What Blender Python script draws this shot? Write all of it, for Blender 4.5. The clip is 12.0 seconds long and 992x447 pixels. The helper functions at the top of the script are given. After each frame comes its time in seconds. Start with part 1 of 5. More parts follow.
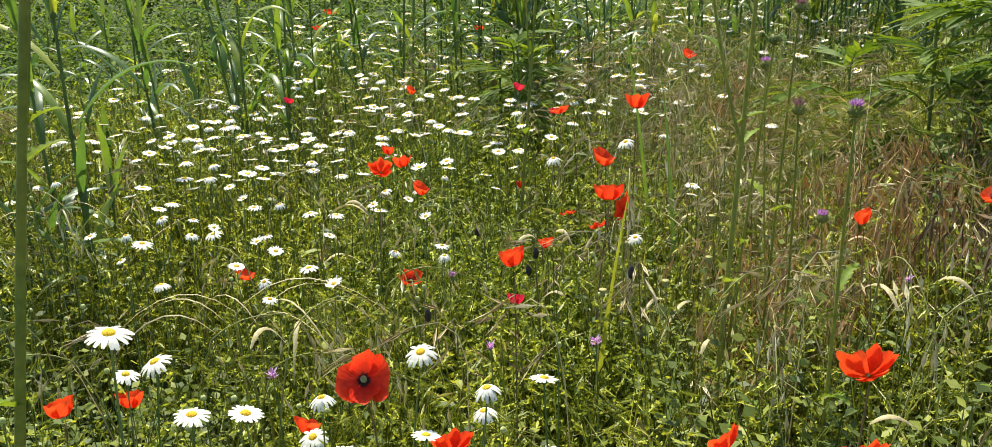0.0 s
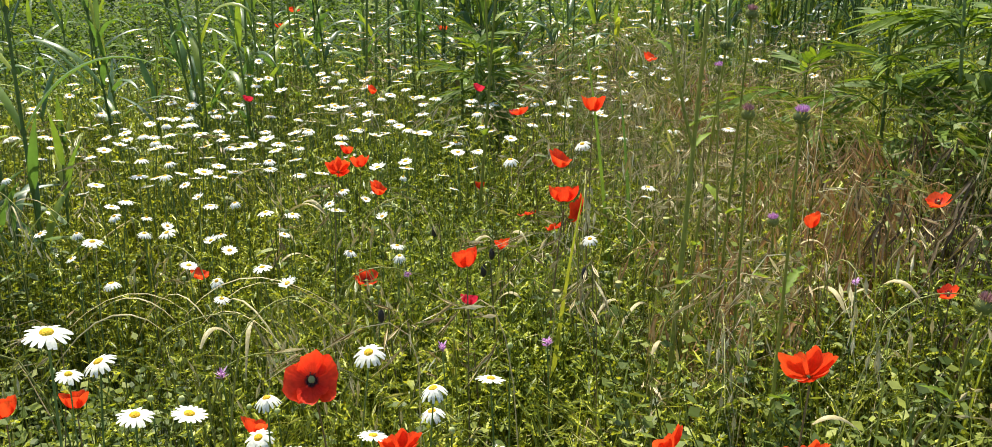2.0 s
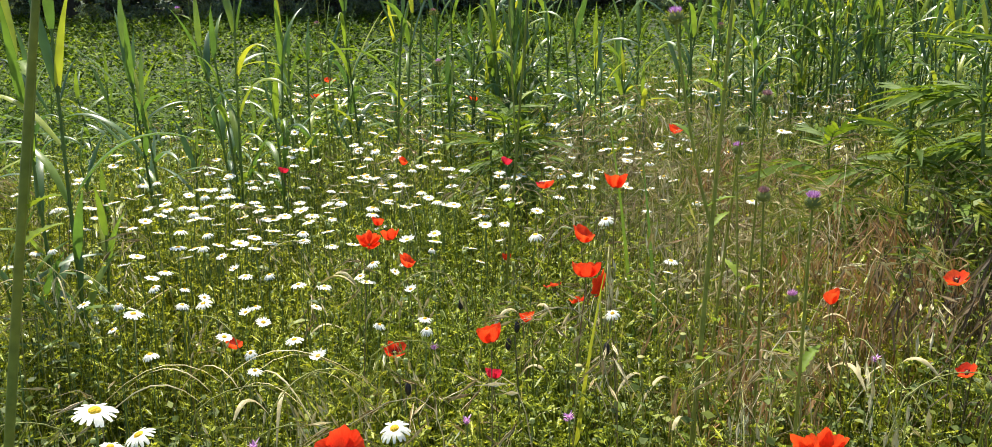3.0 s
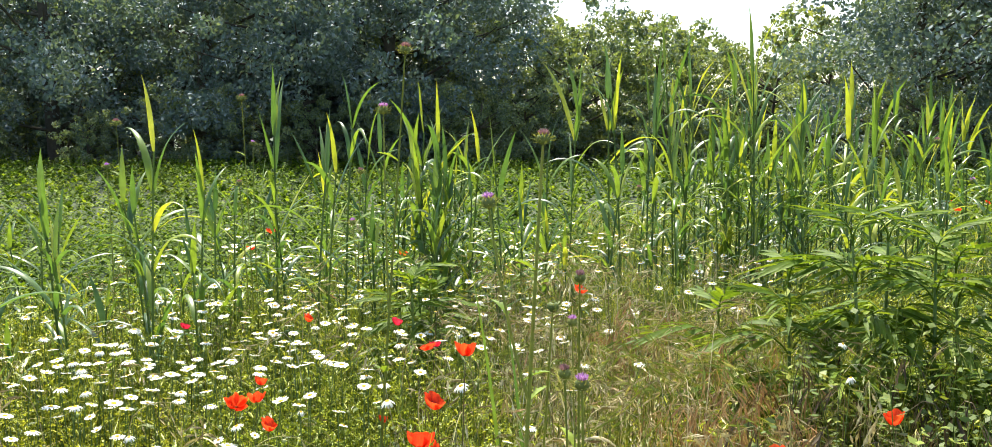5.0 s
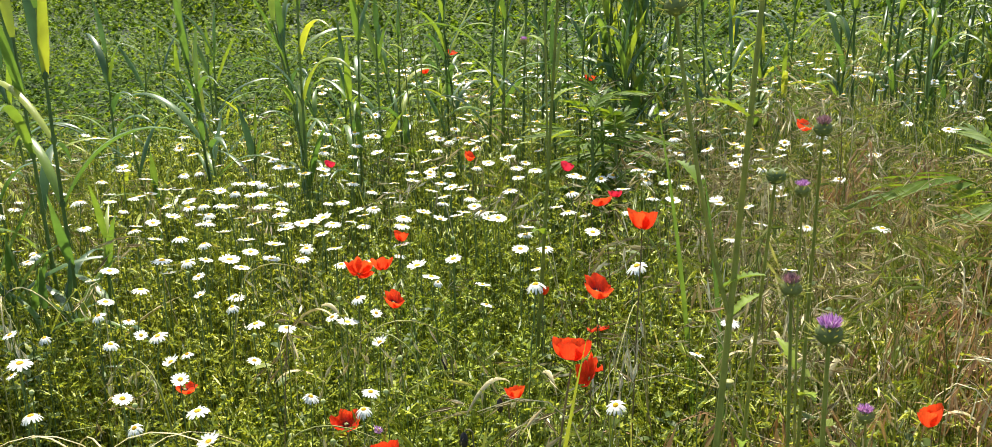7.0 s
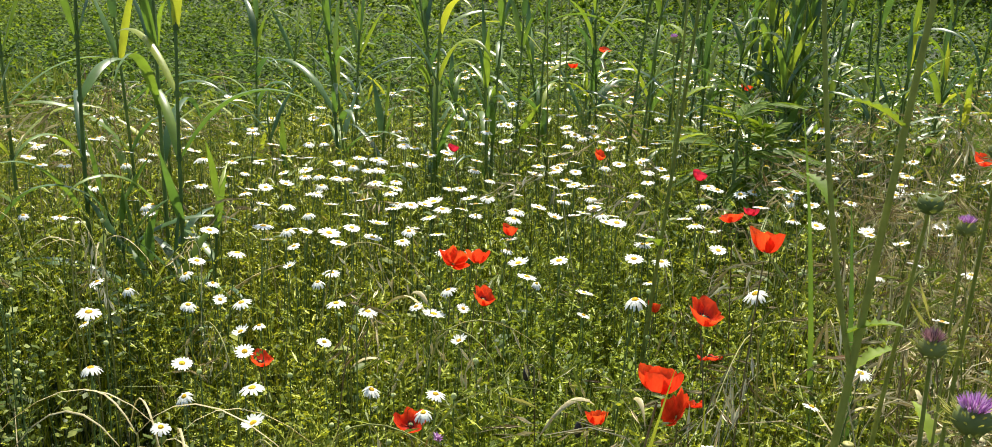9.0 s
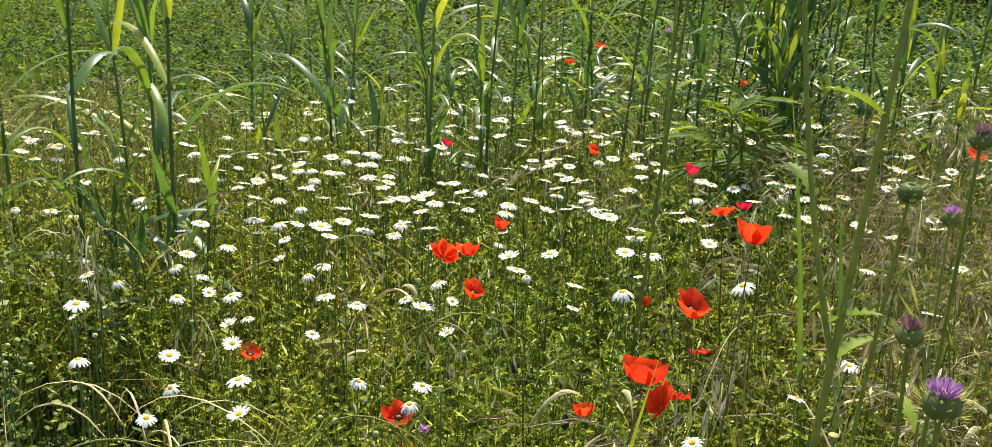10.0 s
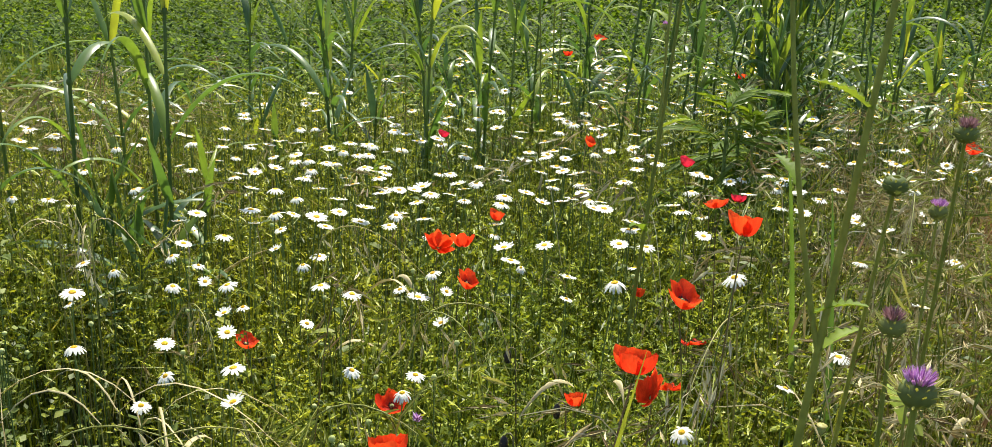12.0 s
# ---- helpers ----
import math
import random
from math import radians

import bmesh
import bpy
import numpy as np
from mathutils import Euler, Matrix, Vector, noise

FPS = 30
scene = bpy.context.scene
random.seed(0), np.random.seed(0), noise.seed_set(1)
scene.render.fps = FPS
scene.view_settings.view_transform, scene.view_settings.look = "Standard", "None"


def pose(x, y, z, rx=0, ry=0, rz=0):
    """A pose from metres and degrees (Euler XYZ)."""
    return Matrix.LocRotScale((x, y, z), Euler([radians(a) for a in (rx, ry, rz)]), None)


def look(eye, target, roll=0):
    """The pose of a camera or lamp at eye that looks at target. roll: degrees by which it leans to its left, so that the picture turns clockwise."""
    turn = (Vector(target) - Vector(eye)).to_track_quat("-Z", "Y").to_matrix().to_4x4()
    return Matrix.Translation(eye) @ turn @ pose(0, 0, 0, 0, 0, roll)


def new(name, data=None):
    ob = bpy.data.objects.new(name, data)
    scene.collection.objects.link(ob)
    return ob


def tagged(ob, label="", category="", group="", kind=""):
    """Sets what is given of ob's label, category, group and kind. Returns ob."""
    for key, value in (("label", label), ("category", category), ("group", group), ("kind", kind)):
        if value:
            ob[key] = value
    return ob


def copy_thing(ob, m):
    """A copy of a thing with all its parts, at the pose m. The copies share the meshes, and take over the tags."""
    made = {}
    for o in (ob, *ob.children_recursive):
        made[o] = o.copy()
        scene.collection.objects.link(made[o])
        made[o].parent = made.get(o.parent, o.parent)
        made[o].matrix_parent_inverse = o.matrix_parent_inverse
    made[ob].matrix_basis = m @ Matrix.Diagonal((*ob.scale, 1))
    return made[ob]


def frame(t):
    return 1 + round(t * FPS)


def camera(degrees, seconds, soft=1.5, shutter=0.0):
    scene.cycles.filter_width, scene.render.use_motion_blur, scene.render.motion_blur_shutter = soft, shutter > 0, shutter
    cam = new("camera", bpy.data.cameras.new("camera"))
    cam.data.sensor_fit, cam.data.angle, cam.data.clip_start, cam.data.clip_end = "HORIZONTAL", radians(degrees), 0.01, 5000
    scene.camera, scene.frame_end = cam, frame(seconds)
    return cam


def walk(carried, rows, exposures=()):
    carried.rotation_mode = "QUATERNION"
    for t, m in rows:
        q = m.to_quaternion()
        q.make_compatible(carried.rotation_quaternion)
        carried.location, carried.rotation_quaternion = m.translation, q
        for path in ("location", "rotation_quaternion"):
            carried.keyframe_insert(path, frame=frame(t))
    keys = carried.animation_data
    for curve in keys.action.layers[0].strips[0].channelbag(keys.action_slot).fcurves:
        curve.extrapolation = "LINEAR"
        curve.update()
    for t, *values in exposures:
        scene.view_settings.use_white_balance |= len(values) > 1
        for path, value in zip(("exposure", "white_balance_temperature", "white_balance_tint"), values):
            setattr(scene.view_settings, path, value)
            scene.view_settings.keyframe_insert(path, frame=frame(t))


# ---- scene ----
cam = camera(57.0, 12.0, soft=0.8)
PATH = [
    (0, (0.161, -0.026, 1.202), (0.037, 1.853, 0.528), -2.0),
    (0.5, (0.178, -0.022, 1.188), (0.152, 1.858, 0.503), -0.6),
    (1, (0.192, -0.03, 1.19), (0.163, 1.845, 0.495), -0.5),
    (1.5, (0.192, -0.028, 1.191), (0.16, 1.844, 0.488), -0.5),
    (2, (0.181, -0.029, 1.204), (0.13, 1.853, 0.529), -0.8),
    (2.5, (0.172, -0.036, 1.238), (0.096, 1.866, 0.623), -1.2),
    (2.7, (0.181, -0.043, 1.238), (0.07, 1.867, 0.653), -1.4),
    (4.3, (0.257, -0.219, 1.297), (0.138, 1.749, 0.959), -0.5),
    (4.5, (0.302, -0.196, 1.29), (0.207, 1.781, 1.004), -0.3),
    (5, (0.463, -0.115, 1.305), (0.382, 1.869, 1.066), -0.1),
    (5.5, (0.526, -0.067, 1.294), (0.45, 1.907, 0.983), -0.1),
    (6, (0.524, 0.084, 1.262), (0.396, 2.043, 0.877), -0.5),
    (6.5, (0.48, 0.239, 1.243), (0.236, 2.138, 0.663), -1.6),
    (7, (0.459, 0.419, 1.238), (-0.049, 2.254, 0.628), -2.1),
    (7.5, (0.433, 0.528, 1.227), (-0.334, 2.282, 0.65), 0.5),
    (7.7, (0.43, 0.552, 1.223), (-0.354, 2.296, 0.636), 0.9),
    (9.3, (0.488, 0.573, 1.187), (-0.319, 2.298, 0.577), 1.7),
    (9.5, (0.49, 0.576, 1.187), (-0.316, 2.301, 0.575), 1.6),
    (10, (0.496, 0.576, 1.183), (-0.31, 2.3, 0.569), 1.7),
    (10.5, (0.495, 0.574, 1.185), (-0.305, 2.298, 0.564), 2.0),
    (11, (0.499, 0.576, 1.181), (-0.304, 2.297, 0.554), 2.1),
    (11.5, (0.504, 0.577, 1.181), (-0.299, 2.297, 0.552), 2.1),
    (12, (0.507, 0.572, 1.184), (-0.295, 2.292, 0.554), 2.0),
]
walk(cam, [(t, look(eye, target, roll)) for t, eye, target, roll in PATH],
     exposures=[(0, 0.9), (2.5, 0.95), (4.5, 1.42), (5.5, 1.47), (6.0, 1.45), (6.5, 1.26), (7.0, 1.15), (7.5, 1.0), (9.5, 0.9), (12, 0.9)])

# ---- light ----
SUN_AZ, SUN_EL = radians(-20), radians(57)      # azimuth from +y towards +x
sun_from = Vector((math.sin(SUN_AZ) * math.cos(SUN_EL), math.cos(SUN_AZ) * math.cos(SUN_EL), math.sin(SUN_EL)))
sun_data = bpy.data.lights.new("sun", "SUN")
sun_data.energy, sun_data.angle, sun_data.color = 4.8, radians(0.6), (1.0, 0.94, 0.80)
sun = new("sun", sun_data)
sun.matrix_world = look(sun_from * 60, (0, 0, 0))

world = bpy.data.worlds.new("sky")
scene.world = world
world.use_nodes = True
wn = world.node_tree
sky = wn.nodes.new("ShaderNodeTexSky")
sky.sky_type, sky.sun_disc = "NISHITA", False
sky.sun_elevation, sky.sun_rotation = SUN_EL, SUN_AZ
sky.dust_density, sky.air_density = 2.0, 1.0
wn.links.new(sky.outputs[0], wn.nodes["Background"].inputs[0])
wn.nodes["Background"].inputs[1].default_value = 0.14


# ---- materials ----
def nodes_of(name):
    m = bpy.data.materials.new(name)
    m.use_nodes = True
    nt = m.node_tree
    nt.nodes.clear()
    return m, nt, nt.nodes.new("ShaderNodeOutputMaterial")


def ramp_node(nt, fac, stops):
    r = nt.nodes.new("ShaderNodeValToRGB")
    el = r.color_ramp.elements
    while len(el) < len(stops):
        el.new(0.5)
    for e, (p, c) in zip(el, stops):
        e.position, e.color = p, (*c, 1)
    nt.links.new(fac, r.inputs[0])
    return r.outputs[0]


def noise_node(nt, scale, detail=3.0, coord="Object"):
    tc = nt.nodes.new("ShaderNodeTexCoord")
    n = nt.nodes.new("ShaderNodeTexNoise")
    n.inputs["Scale"].default_value, n.inputs["Detail"].default_value = scale, detail
    nt.links.new(tc.outputs[coord], n.inputs["Vector"])
    return n.outputs["Fac"]


def mix_rgb(nt, mode, fac, a, b):
    mx = nt.nodes.new("ShaderNodeMix")
    mx.data_type, mx.blend_type = "RGBA", mode
    if isinstance(fac, float):
        mx.inputs[0].default_value = fac
    else:
        nt.links.new(fac, mx.inputs[0])
    for sock, v in ((mx.inputs[6], a), (mx.inputs[7], b)):
        if isinstance(v, tuple):
            sock.default_value = (*v, 1)
        else:
            nt.links.new(v, sock)
    return mx.outputs[2]


def leafy(name, stops, trans=0.4, rough=0.5, spec=0.22, island=True, grain=60.0, patch=1.3, tint=(1.25, 1.15, 0.55), bump=0.25, haze_sheen=0.0):
    """A thin plant surface: coloured piece by piece, with fine grain and slow patches, that lets light through."""
    m, nt, out = nodes_of(name)
    if island:
        rnd = nt.nodes.new("ShaderNodeNewGeometry").outputs["Random Per Island"]
    else:
        rnd = nt.nodes.new("ShaderNodeObjectInfo").outputs["Random"]
    col = ramp_node(nt, rnd, stops)
    fine = noise_node(nt, grain, 2.0)
    col = mix_rgb(nt, "MULTIPLY", 0.55, col, ramp_node(nt, fine, [(0.3, (0.62, 0.62, 0.6)), (0.7, (1.2, 1.2, 1.1))]))
    slow = noise_node(nt, patch, 2.0)
    col = mix_rgb(nt, "MULTIPLY", 0.6, col, ramp_node(nt, slow, [(0.35, (0.75, 0.85, 0.8)), (0.65, (1.2, 1.1, 0.85))]))
    p = nt.nodes.new("ShaderNodeBsdfPrincipled")
    nt.links.new(col, p.inputs["Base Color"])
    p.inputs["Roughness"].default_value = rough
    p.inputs["Specular IOR Level"].default_value = spec
    # a blue-tinted sheen stands in for the haze over far leaves
    p.inputs["Sheen Weight"].default_value, p.inputs["Sheen Roughness"].default_value = haze_sheen, 0.6
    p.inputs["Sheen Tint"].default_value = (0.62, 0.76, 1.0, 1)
    if bump:
        bp = nt.nodes.new("ShaderNodeBump")
        bp.inputs["Strength"].default_value, bp.inputs["Distance"].default_value = bump, 0.002
        nt.links.new(fine, bp.inputs["Height"])
        nt.links.new(bp.outputs[0], p.inputs["Normal"])
    t = nt.nodes.new("ShaderNodeBsdfTranslucent")
    nt.links.new(mix_rgb(nt, "MULTIPLY", 1.0, col, tint), t.inputs["Color"])
    mx = nt.nodes.new("ShaderNodeMixShader")
    mx.inputs[0].default_value = trans
    nt.links.new(p.outputs[0], mx.inputs[1])
    nt.links.new(t.outputs[0], mx.inputs[2])
    nt.links.new(mx.outputs[0], out.inputs[0])
    return m


M_FOLIAGE = leafy("feathery_green", [(0.0, (0.05, 0.082, 0.010)), (0.5, (0.20, 0.255, 0.028)), (1.0, (0.54, 0.57, 0.07))], 0.36, 0.45, 0.3, grain=150)
M_BROADLEAF = leafy("broad_leaf_green", [(0.0, (0.07, 0.11, 0.03)), (0.7, (0.13, 0.18, 0.045)), (1.0, (0.27, 0.31, 0.06))], 0.4, 0.5, grain=80)
M_GRASS = leafy("grass_green", [(0.0, (0.10, 0.145, 0.022)), (0.6, (0.205, 0.25, 0.038)), (0.88, (0.32, 0.34, 0.09)), (1.0, (0.46, 0.41, 0.20))], 0.3, 0.42, 0.35, grain=90)
M_STRAW = leafy("dry_straw", [(0.0, (0.13, 0.09, 0.045)), (0.4, (0.33, 0.27, 0.13)), (0.8, (0.58, 0.51, 0.32)), (0.96, (0.76, 0.70, 0.52)), (1.0, (0.40, 0.22, 0.12))], 0.14, 0.5, grain=120, tint=(1.1, 1.0, 0.7))
M_PALE = leafy("bleached_straw", [(0.0, (0.17, 0.125, 0.06)), (0.3, (0.38, 0.32, 0.17)), (0.65, (0.60, 0.53, 0.32)), (1.0, (0.80, 0.75, 0.55))], 0.14, 0.45, 0.4, grain=120, tint=(1.1, 1.0, 0.75))
M_RUST = leafy("rusty_grass", [(0.0, (0.28, 0.15, 0.08)), (0.6, (0.40, 0.24, 0.12)), (1.0, (0.5, 0.36, 0.19))], 0.14, 0.5, grain=120, tint=(1.1, 1.0, 0.7))
M_CROP = leafy("crop_green", [(0.0, (0.028, 0.062, 0.009)), (0.55, (0.085, 0.15, 0.014)), (1.0, (0.22, 0.31, 0.03))], 0.45, 0.6, 0.10, grain=40, patch=0.25)
M_REED = leafy("reed_leaf", [(0.0, (0.05, 0.11, 0.042)), (0.4, (0.095, 0.18, 0.042)), (0.75, (0.18, 0.265, 0.038)), (1.0, (0.38, 0.41, 0.05))], 0.42, 0.36, 0.6, island=False, grain=25, patch=4.0, tint=(1.2, 1.15, 0.6))
M_REEDSTEM = leafy("reed_stem", [(0.0, (0.07, 0.12, 0.035)), (1.0, (0.14, 0.20, 0.05))], 0.12, 0.4, island=False, grain=30, patch=5.0)
M_ELDER = leafy("elder_leaf", [(0.0, (0.055, 0.105, 0.014)), (0.6, (0.115, 0.185, 0.02)), (1.0, (0.24, 0.31, 0.036))], 0.42, 0.55, 0.15, grain=45, patch=4.0)
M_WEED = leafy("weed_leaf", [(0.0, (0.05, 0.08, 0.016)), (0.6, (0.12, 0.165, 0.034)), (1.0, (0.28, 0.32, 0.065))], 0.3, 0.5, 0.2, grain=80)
# bluish base and sheen imitate distance haze; the bush colour is also lightened as sunlit
M_TREE = leafy("tree_leaf", [(0.0, (0.075, 0.12, 0.10)), (0.7, (0.115, 0.17, 0.135)), (1.0, (0.17, 0.225, 0.14))], 0.36, 0.6, 0.5, grain=8, patch=0.5, bump=0, haze_sheen=0.62)
M_BUSH = leafy("bush_leaf", [(0.0, (0.10, 0.15, 0.06)), (0.7, (0.17, 0.23, 0.08)), (1.0, (0.30, 0.35, 0.12))], 0.5, 0.5, 0.5, grain=8, patch=0.5, bump=0, haze_sheen=0.6)
M_STEM = leafy("green_stem", [(0.0, (0.10, 0.16, 0.05)), (1.0, (0.18, 0.24, 0.08))], 0.1, 0.45, island=False, grain=80)
M_HAIRYSTEM = leafy("reddish_hairy_stem", [(0.0, (0.13, 0.13, 0.06)), (1.0, (0.24, 0.15, 0.08))], 0.1, 0.55, island=False, grain=120)
M_THISTLE = leafy("thistle_grey_green", [(0.0, (0.13, 0.16, 0.055)), (1.0, (0.20, 0.22, 0.075))], 0.25, 0.5, 0.15, island=False, grain=90)
M_THISTLELEAF = leafy("thistle_leaf", [(0.0, (0.15, 0.23, 0.03)), (1.0, (0.26, 0.34, 0.05))], 0.42, 0.5, 0.12, island=False, grain=60)
M_LIME = leafy("lime_blade", [(0.0, (0.20, 0.26, 0.035)), (1.0, (0.36, 0.39, 0.06))], 0.4, 0.4, 0.4, island=False, grain=40, patch=6.0)
M_LIMEWEED = leafy("lime_leaf", [(0.0, (0.15, 0.21, 0.03)), (1.0, (0.36, 0.41, 0.06))], 0.45, 0.45, 0.3, grain=60)
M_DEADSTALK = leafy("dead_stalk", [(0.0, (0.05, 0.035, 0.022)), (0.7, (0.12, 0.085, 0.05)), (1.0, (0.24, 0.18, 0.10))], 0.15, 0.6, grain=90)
M_THISTLESTEM = leafy("thistle_stem", [(0.0, (0.18, 0.20, 0.045)), (1.0, (0.26, 0.27, 0.06))], 0.1, 0.5, 0.15, island=False, grain=70, patch=9.0)
M_BRACT = leafy("spiny_bract", [(0.0, (0.22, 0.25, 0.08)), (1.0, (0.48, 0.46, 0.13))], 0.25, 0.45, island=False, grain=120)
M_PURPLE = leafy("purple_floret", [(0.0, (0.30, 0.10, 0.38)), (0.5, (0.52, 0.26, 0.58)), (1.0, (0.78, 0.55, 0.80))], 0.35, 0.6, 0.2, grain=200, tint=(1.1, 0.9, 1.1))
M_FADED = leafy("faded_floret", [(0.0, (0.20, 0.10, 0.13)), (1.0, (0.45, 0.27, 0.30))], 0.3, 0.6, 0.2, grain=200, tint=(1.1, 0.95, 0.95))
M_WHITE = leafy("white_ray", [(0.0, (0.66, 0.67, 0.66)), (1.0, (0.76, 0.76, 0.73))], 0.25, 0.5, 0.3, island=False, grain=180, tint=(1.0, 1.0, 0.95), bump=0.4)
M_DISC = leafy("yellow_disc", [(0.0, (0.72, 0.40, 0.02)), (1.0, (0.80, 0.50, 0.03))], 0.05, 0.7, 0.2, island=False, grain=900, tint=(1, 1, 0.6), bump=0.8)
M_BLACK = leafy("dark_stamen", [(0.0, (0.012, 0.010, 0.014)), (1.0, (0.03, 0.02, 0.03))], 0.0, 0.6, 0.3, island=False, grain=300)
M_CAPSULE = leafy("seed_capsule", [(0.0, (0.22, 0.27, 0.12)), (1.0, (0.32, 0.34, 0.17))], 0.1, 0.5, island=False, grain=200)
M_BUD = leafy("bud_green", [(0.0, (0.36, 0.42, 0.16)), (1.0, (0.50, 0.54, 0.24))], 0.1, 0.5, island=False, grain=200)
M_OATSTEM = leafy("oat_stem", [(0.0, (0.26, 0.28, 0.08)), (1.0, (0.42, 0.38, 0.16))], 0.2, 0.5, island=False, grain=80)
M_DARKBUD = leafy("dark_bud", [(0.0, (0.02, 0.018, 0.022)), (1.0, (0.05, 0.035, 0.035))], 0.0, 0.6, 0.3, island=False, grain=200)
M_BARK = leafy("bark", [(0.0, (0.06, 0.05, 0.04)), (1.0, (0.10, 0.085, 0.065))], 0.0, 0.9, 0.2, island=False, grain=12)


def petal_red(name, stops, dark):
    """Poppy petal: crinkled silk that glows where light comes through; dark blotch near the petal's root."""
    m, nt, out = nodes_of(name)
    rnd = nt.nodes.new("ShaderNodeObjectInfo").outputs["Random"]
    col = ramp_node(nt, rnd, stops)
    fine = noise_node(nt, 140.0, 3.0)
    col = mix_rgb(nt, "MULTIPLY", 0.5, col, ramp_node(nt, fine, [(0.3, (0.7, 0.6, 0.6)), (0.7, (1.15, 1.2, 1.1))]))
    uv = nt.nodes.new("ShaderNodeUVMap")
    sep = nt.nodes.new("ShaderNodeSeparateXYZ")
    nt.links.new(uv.outputs[0], sep.inputs[0])
    col = mix_rgb(nt, "MULTIPLY", 0.8, col, ramp_node(nt, sep.outputs[1], [(0.1, (0.55, 0.35, 0.4)), (0.6, (0.95, 0.8, 0.9)), (1.0, (1.05, 1.5, 1.3))]))
    col = mix_rgb(nt, "MIX", ramp_node(nt, sep.outputs[1], [(0.13, (dark, dark, dark)), (0.24, (0, 0, 0))]), col, (0.02, 0.008, 0.012))
    p = nt.nodes.new("ShaderNodeBsdfPrincipled")
    nt.links.new(col, p.inputs["Base Color"])
    p.inputs["Roughness"].default_value, p.inputs["Specular IOR Level"].default_value = 0.55, 0.25
    wave = nt.nodes.new("ShaderNodeTexWave")
    wave.inputs["Scale"].default_value, wave.inputs["Distortion"].default_value = 3.5, 5.0
    nt.links.new(uv.outputs[0], wave.inputs["Vector"])
    bp = nt.nodes.new("ShaderNodeBump")
    bp.inputs["Strength"].default_value, bp.inputs["Distance"].default_value = 0.15, 0.0015
    nt.links.new(wave.outputs["Fac"], bp.inputs["Height"])
    nt.links.new(bp.outputs[0], p.inputs["Normal"])
    t = nt.nodes.new("ShaderNodeBsdfTranslucent")
    nt.links.new(col, t.inputs["Color"])
    nt.links.new(bp.outputs[0], t.inputs["Normal"])
    mx = nt.nodes.new("ShaderNodeMixShader")
    mx.inputs[0].default_value = 0.5
    nt.links.new(p.outputs[0], mx.inputs[1])
    nt.links.new(t.outputs[0], mx.inputs[2])
    nt.links.new(mx.outputs[0], out.inputs[0])
    return m


M_RED = petal_red("poppy_red", [(0.0, (0.82, 0.045, 0.012)), (1.0, (0.90, 0.09, 0.018))], 0.0)
M_REDEYE = petal_red("poppy_red_dark_eye", [(0.0, (0.78, 0.035, 0.012)), (1.0, (0.86, 0.06, 0.015))], 1.0)
M_CRIMSON = petal_red("poppy_crimson", [(0.0, (0.62, 0.02, 0.05)), (1.0, (0.75, 0.03, 0.06))], 0.8)

m, nt, out = nodes_of("soil")
big = noise_node(nt, 0.35, 4.0)
small = noise_node(nt, 22.0, 6.0)
c = ramp_node(nt, small, [(0.3, (0.02, 0.016, 0.01)), (0.55, (0.045, 0.036, 0.02)), (0.75, (0.10, 0.08, 0.04))])
c = mix_rgb(nt, "MIX", ramp_node(nt, big, [(0.4, (0.55, 0.55, 0.55)), (0.6, (0.9, 0.9, 0.9))]), c, (0.022, 0.048, 0.008))
p = nt.nodes.new("ShaderNodeBsdfPrincipled")
nt.links.new(c, p.inputs["Base Color"])
p.inputs["Roughness"].default_value = 0.95
bp = nt.nodes.new("ShaderNodeBump")
bp.inputs["Strength"].default_value, bp.inputs["Distance"].default_value = 0.8, 0.02
nt.links.new(small, bp.inputs["Height"])
nt.links.new(bp.outputs[0], p.inputs["Normal"])
nt.links.new(p.outputs[0], out.inputs[0])
M_SOIL = m


# ---- mesh tools ----
class Soup:
    """Quads gathered from many pieces, made into one mesh."""

    def __init__(self):
        self.v, self.f, self.uv, self.n = [], [], [], 0

    def add(self, v, f, uv=None):
        v, f = np.asarray(v, float), np.asarray(f, int)
        self.v.append(v)
        self.f.append(f + self.n)
        self.uv.append(np.zeros((len(v), 2)) if uv is None else np.asarray(uv, float))
        self.n += len(v)
        return self

    def arrays(self):
        return np.concatenate(self.v), np.concatenate(self.f), np.concatenate(self.uv)

    def mesh(self, name, material, smooth=True):
        v, f, uv = self.arrays()
        me = bpy.data.meshes.new(name)
        me.vertices.add(len(v))
        me.vertices.foreach_set("co", v.astype(np.float32).ravel())
        me.loops.add(f.size)
        me.loops.foreach_set("vertex_index", f.astype(np.int32).ravel())
        me.polygons.add(len(f))
        me.polygons.foreach_set("loop_start", np.arange(0, f.size, 4, dtype=np.int32))
        layer = me.uv_layers.new(name="uv")
        layer.data.foreach_set("uv", uv[f.ravel()].astype(np.float32).ravel())
        me.polygons.foreach_set("use_smooth", np.full(len(f), smooth))
        me.materials.append(material)
        me.update(calc_edges=True)
        return me


def part(name, soup, material, parent, label="", smooth=True):
    me = soup if isinstance(soup, bpy.types.Mesh) else soup.mesh(name, material, smooth)
    ob = new(name, me)
    ob.parent = parent
    if label:
        tagged(ob, label)
    return ob


def empty(name, label, category, group=""):
    ob = new(name)
    ob.empty_display_size = 0.05
    return tagged(ob, label, category, group)


def unit(a):
    a = np.asarray(a, float)
    return a / max(np.linalg.norm(a), 1e-9)


def bezier(p0, p1, p2, n):
    t = np.linspace(0, 1, n)[:, None]
    return (1 - t) ** 2 * np.asarray(p0, float) + 2 * t * (1 - t) * np.asarray(p1, float) + t ** 2 * np.asarray(p2, float)


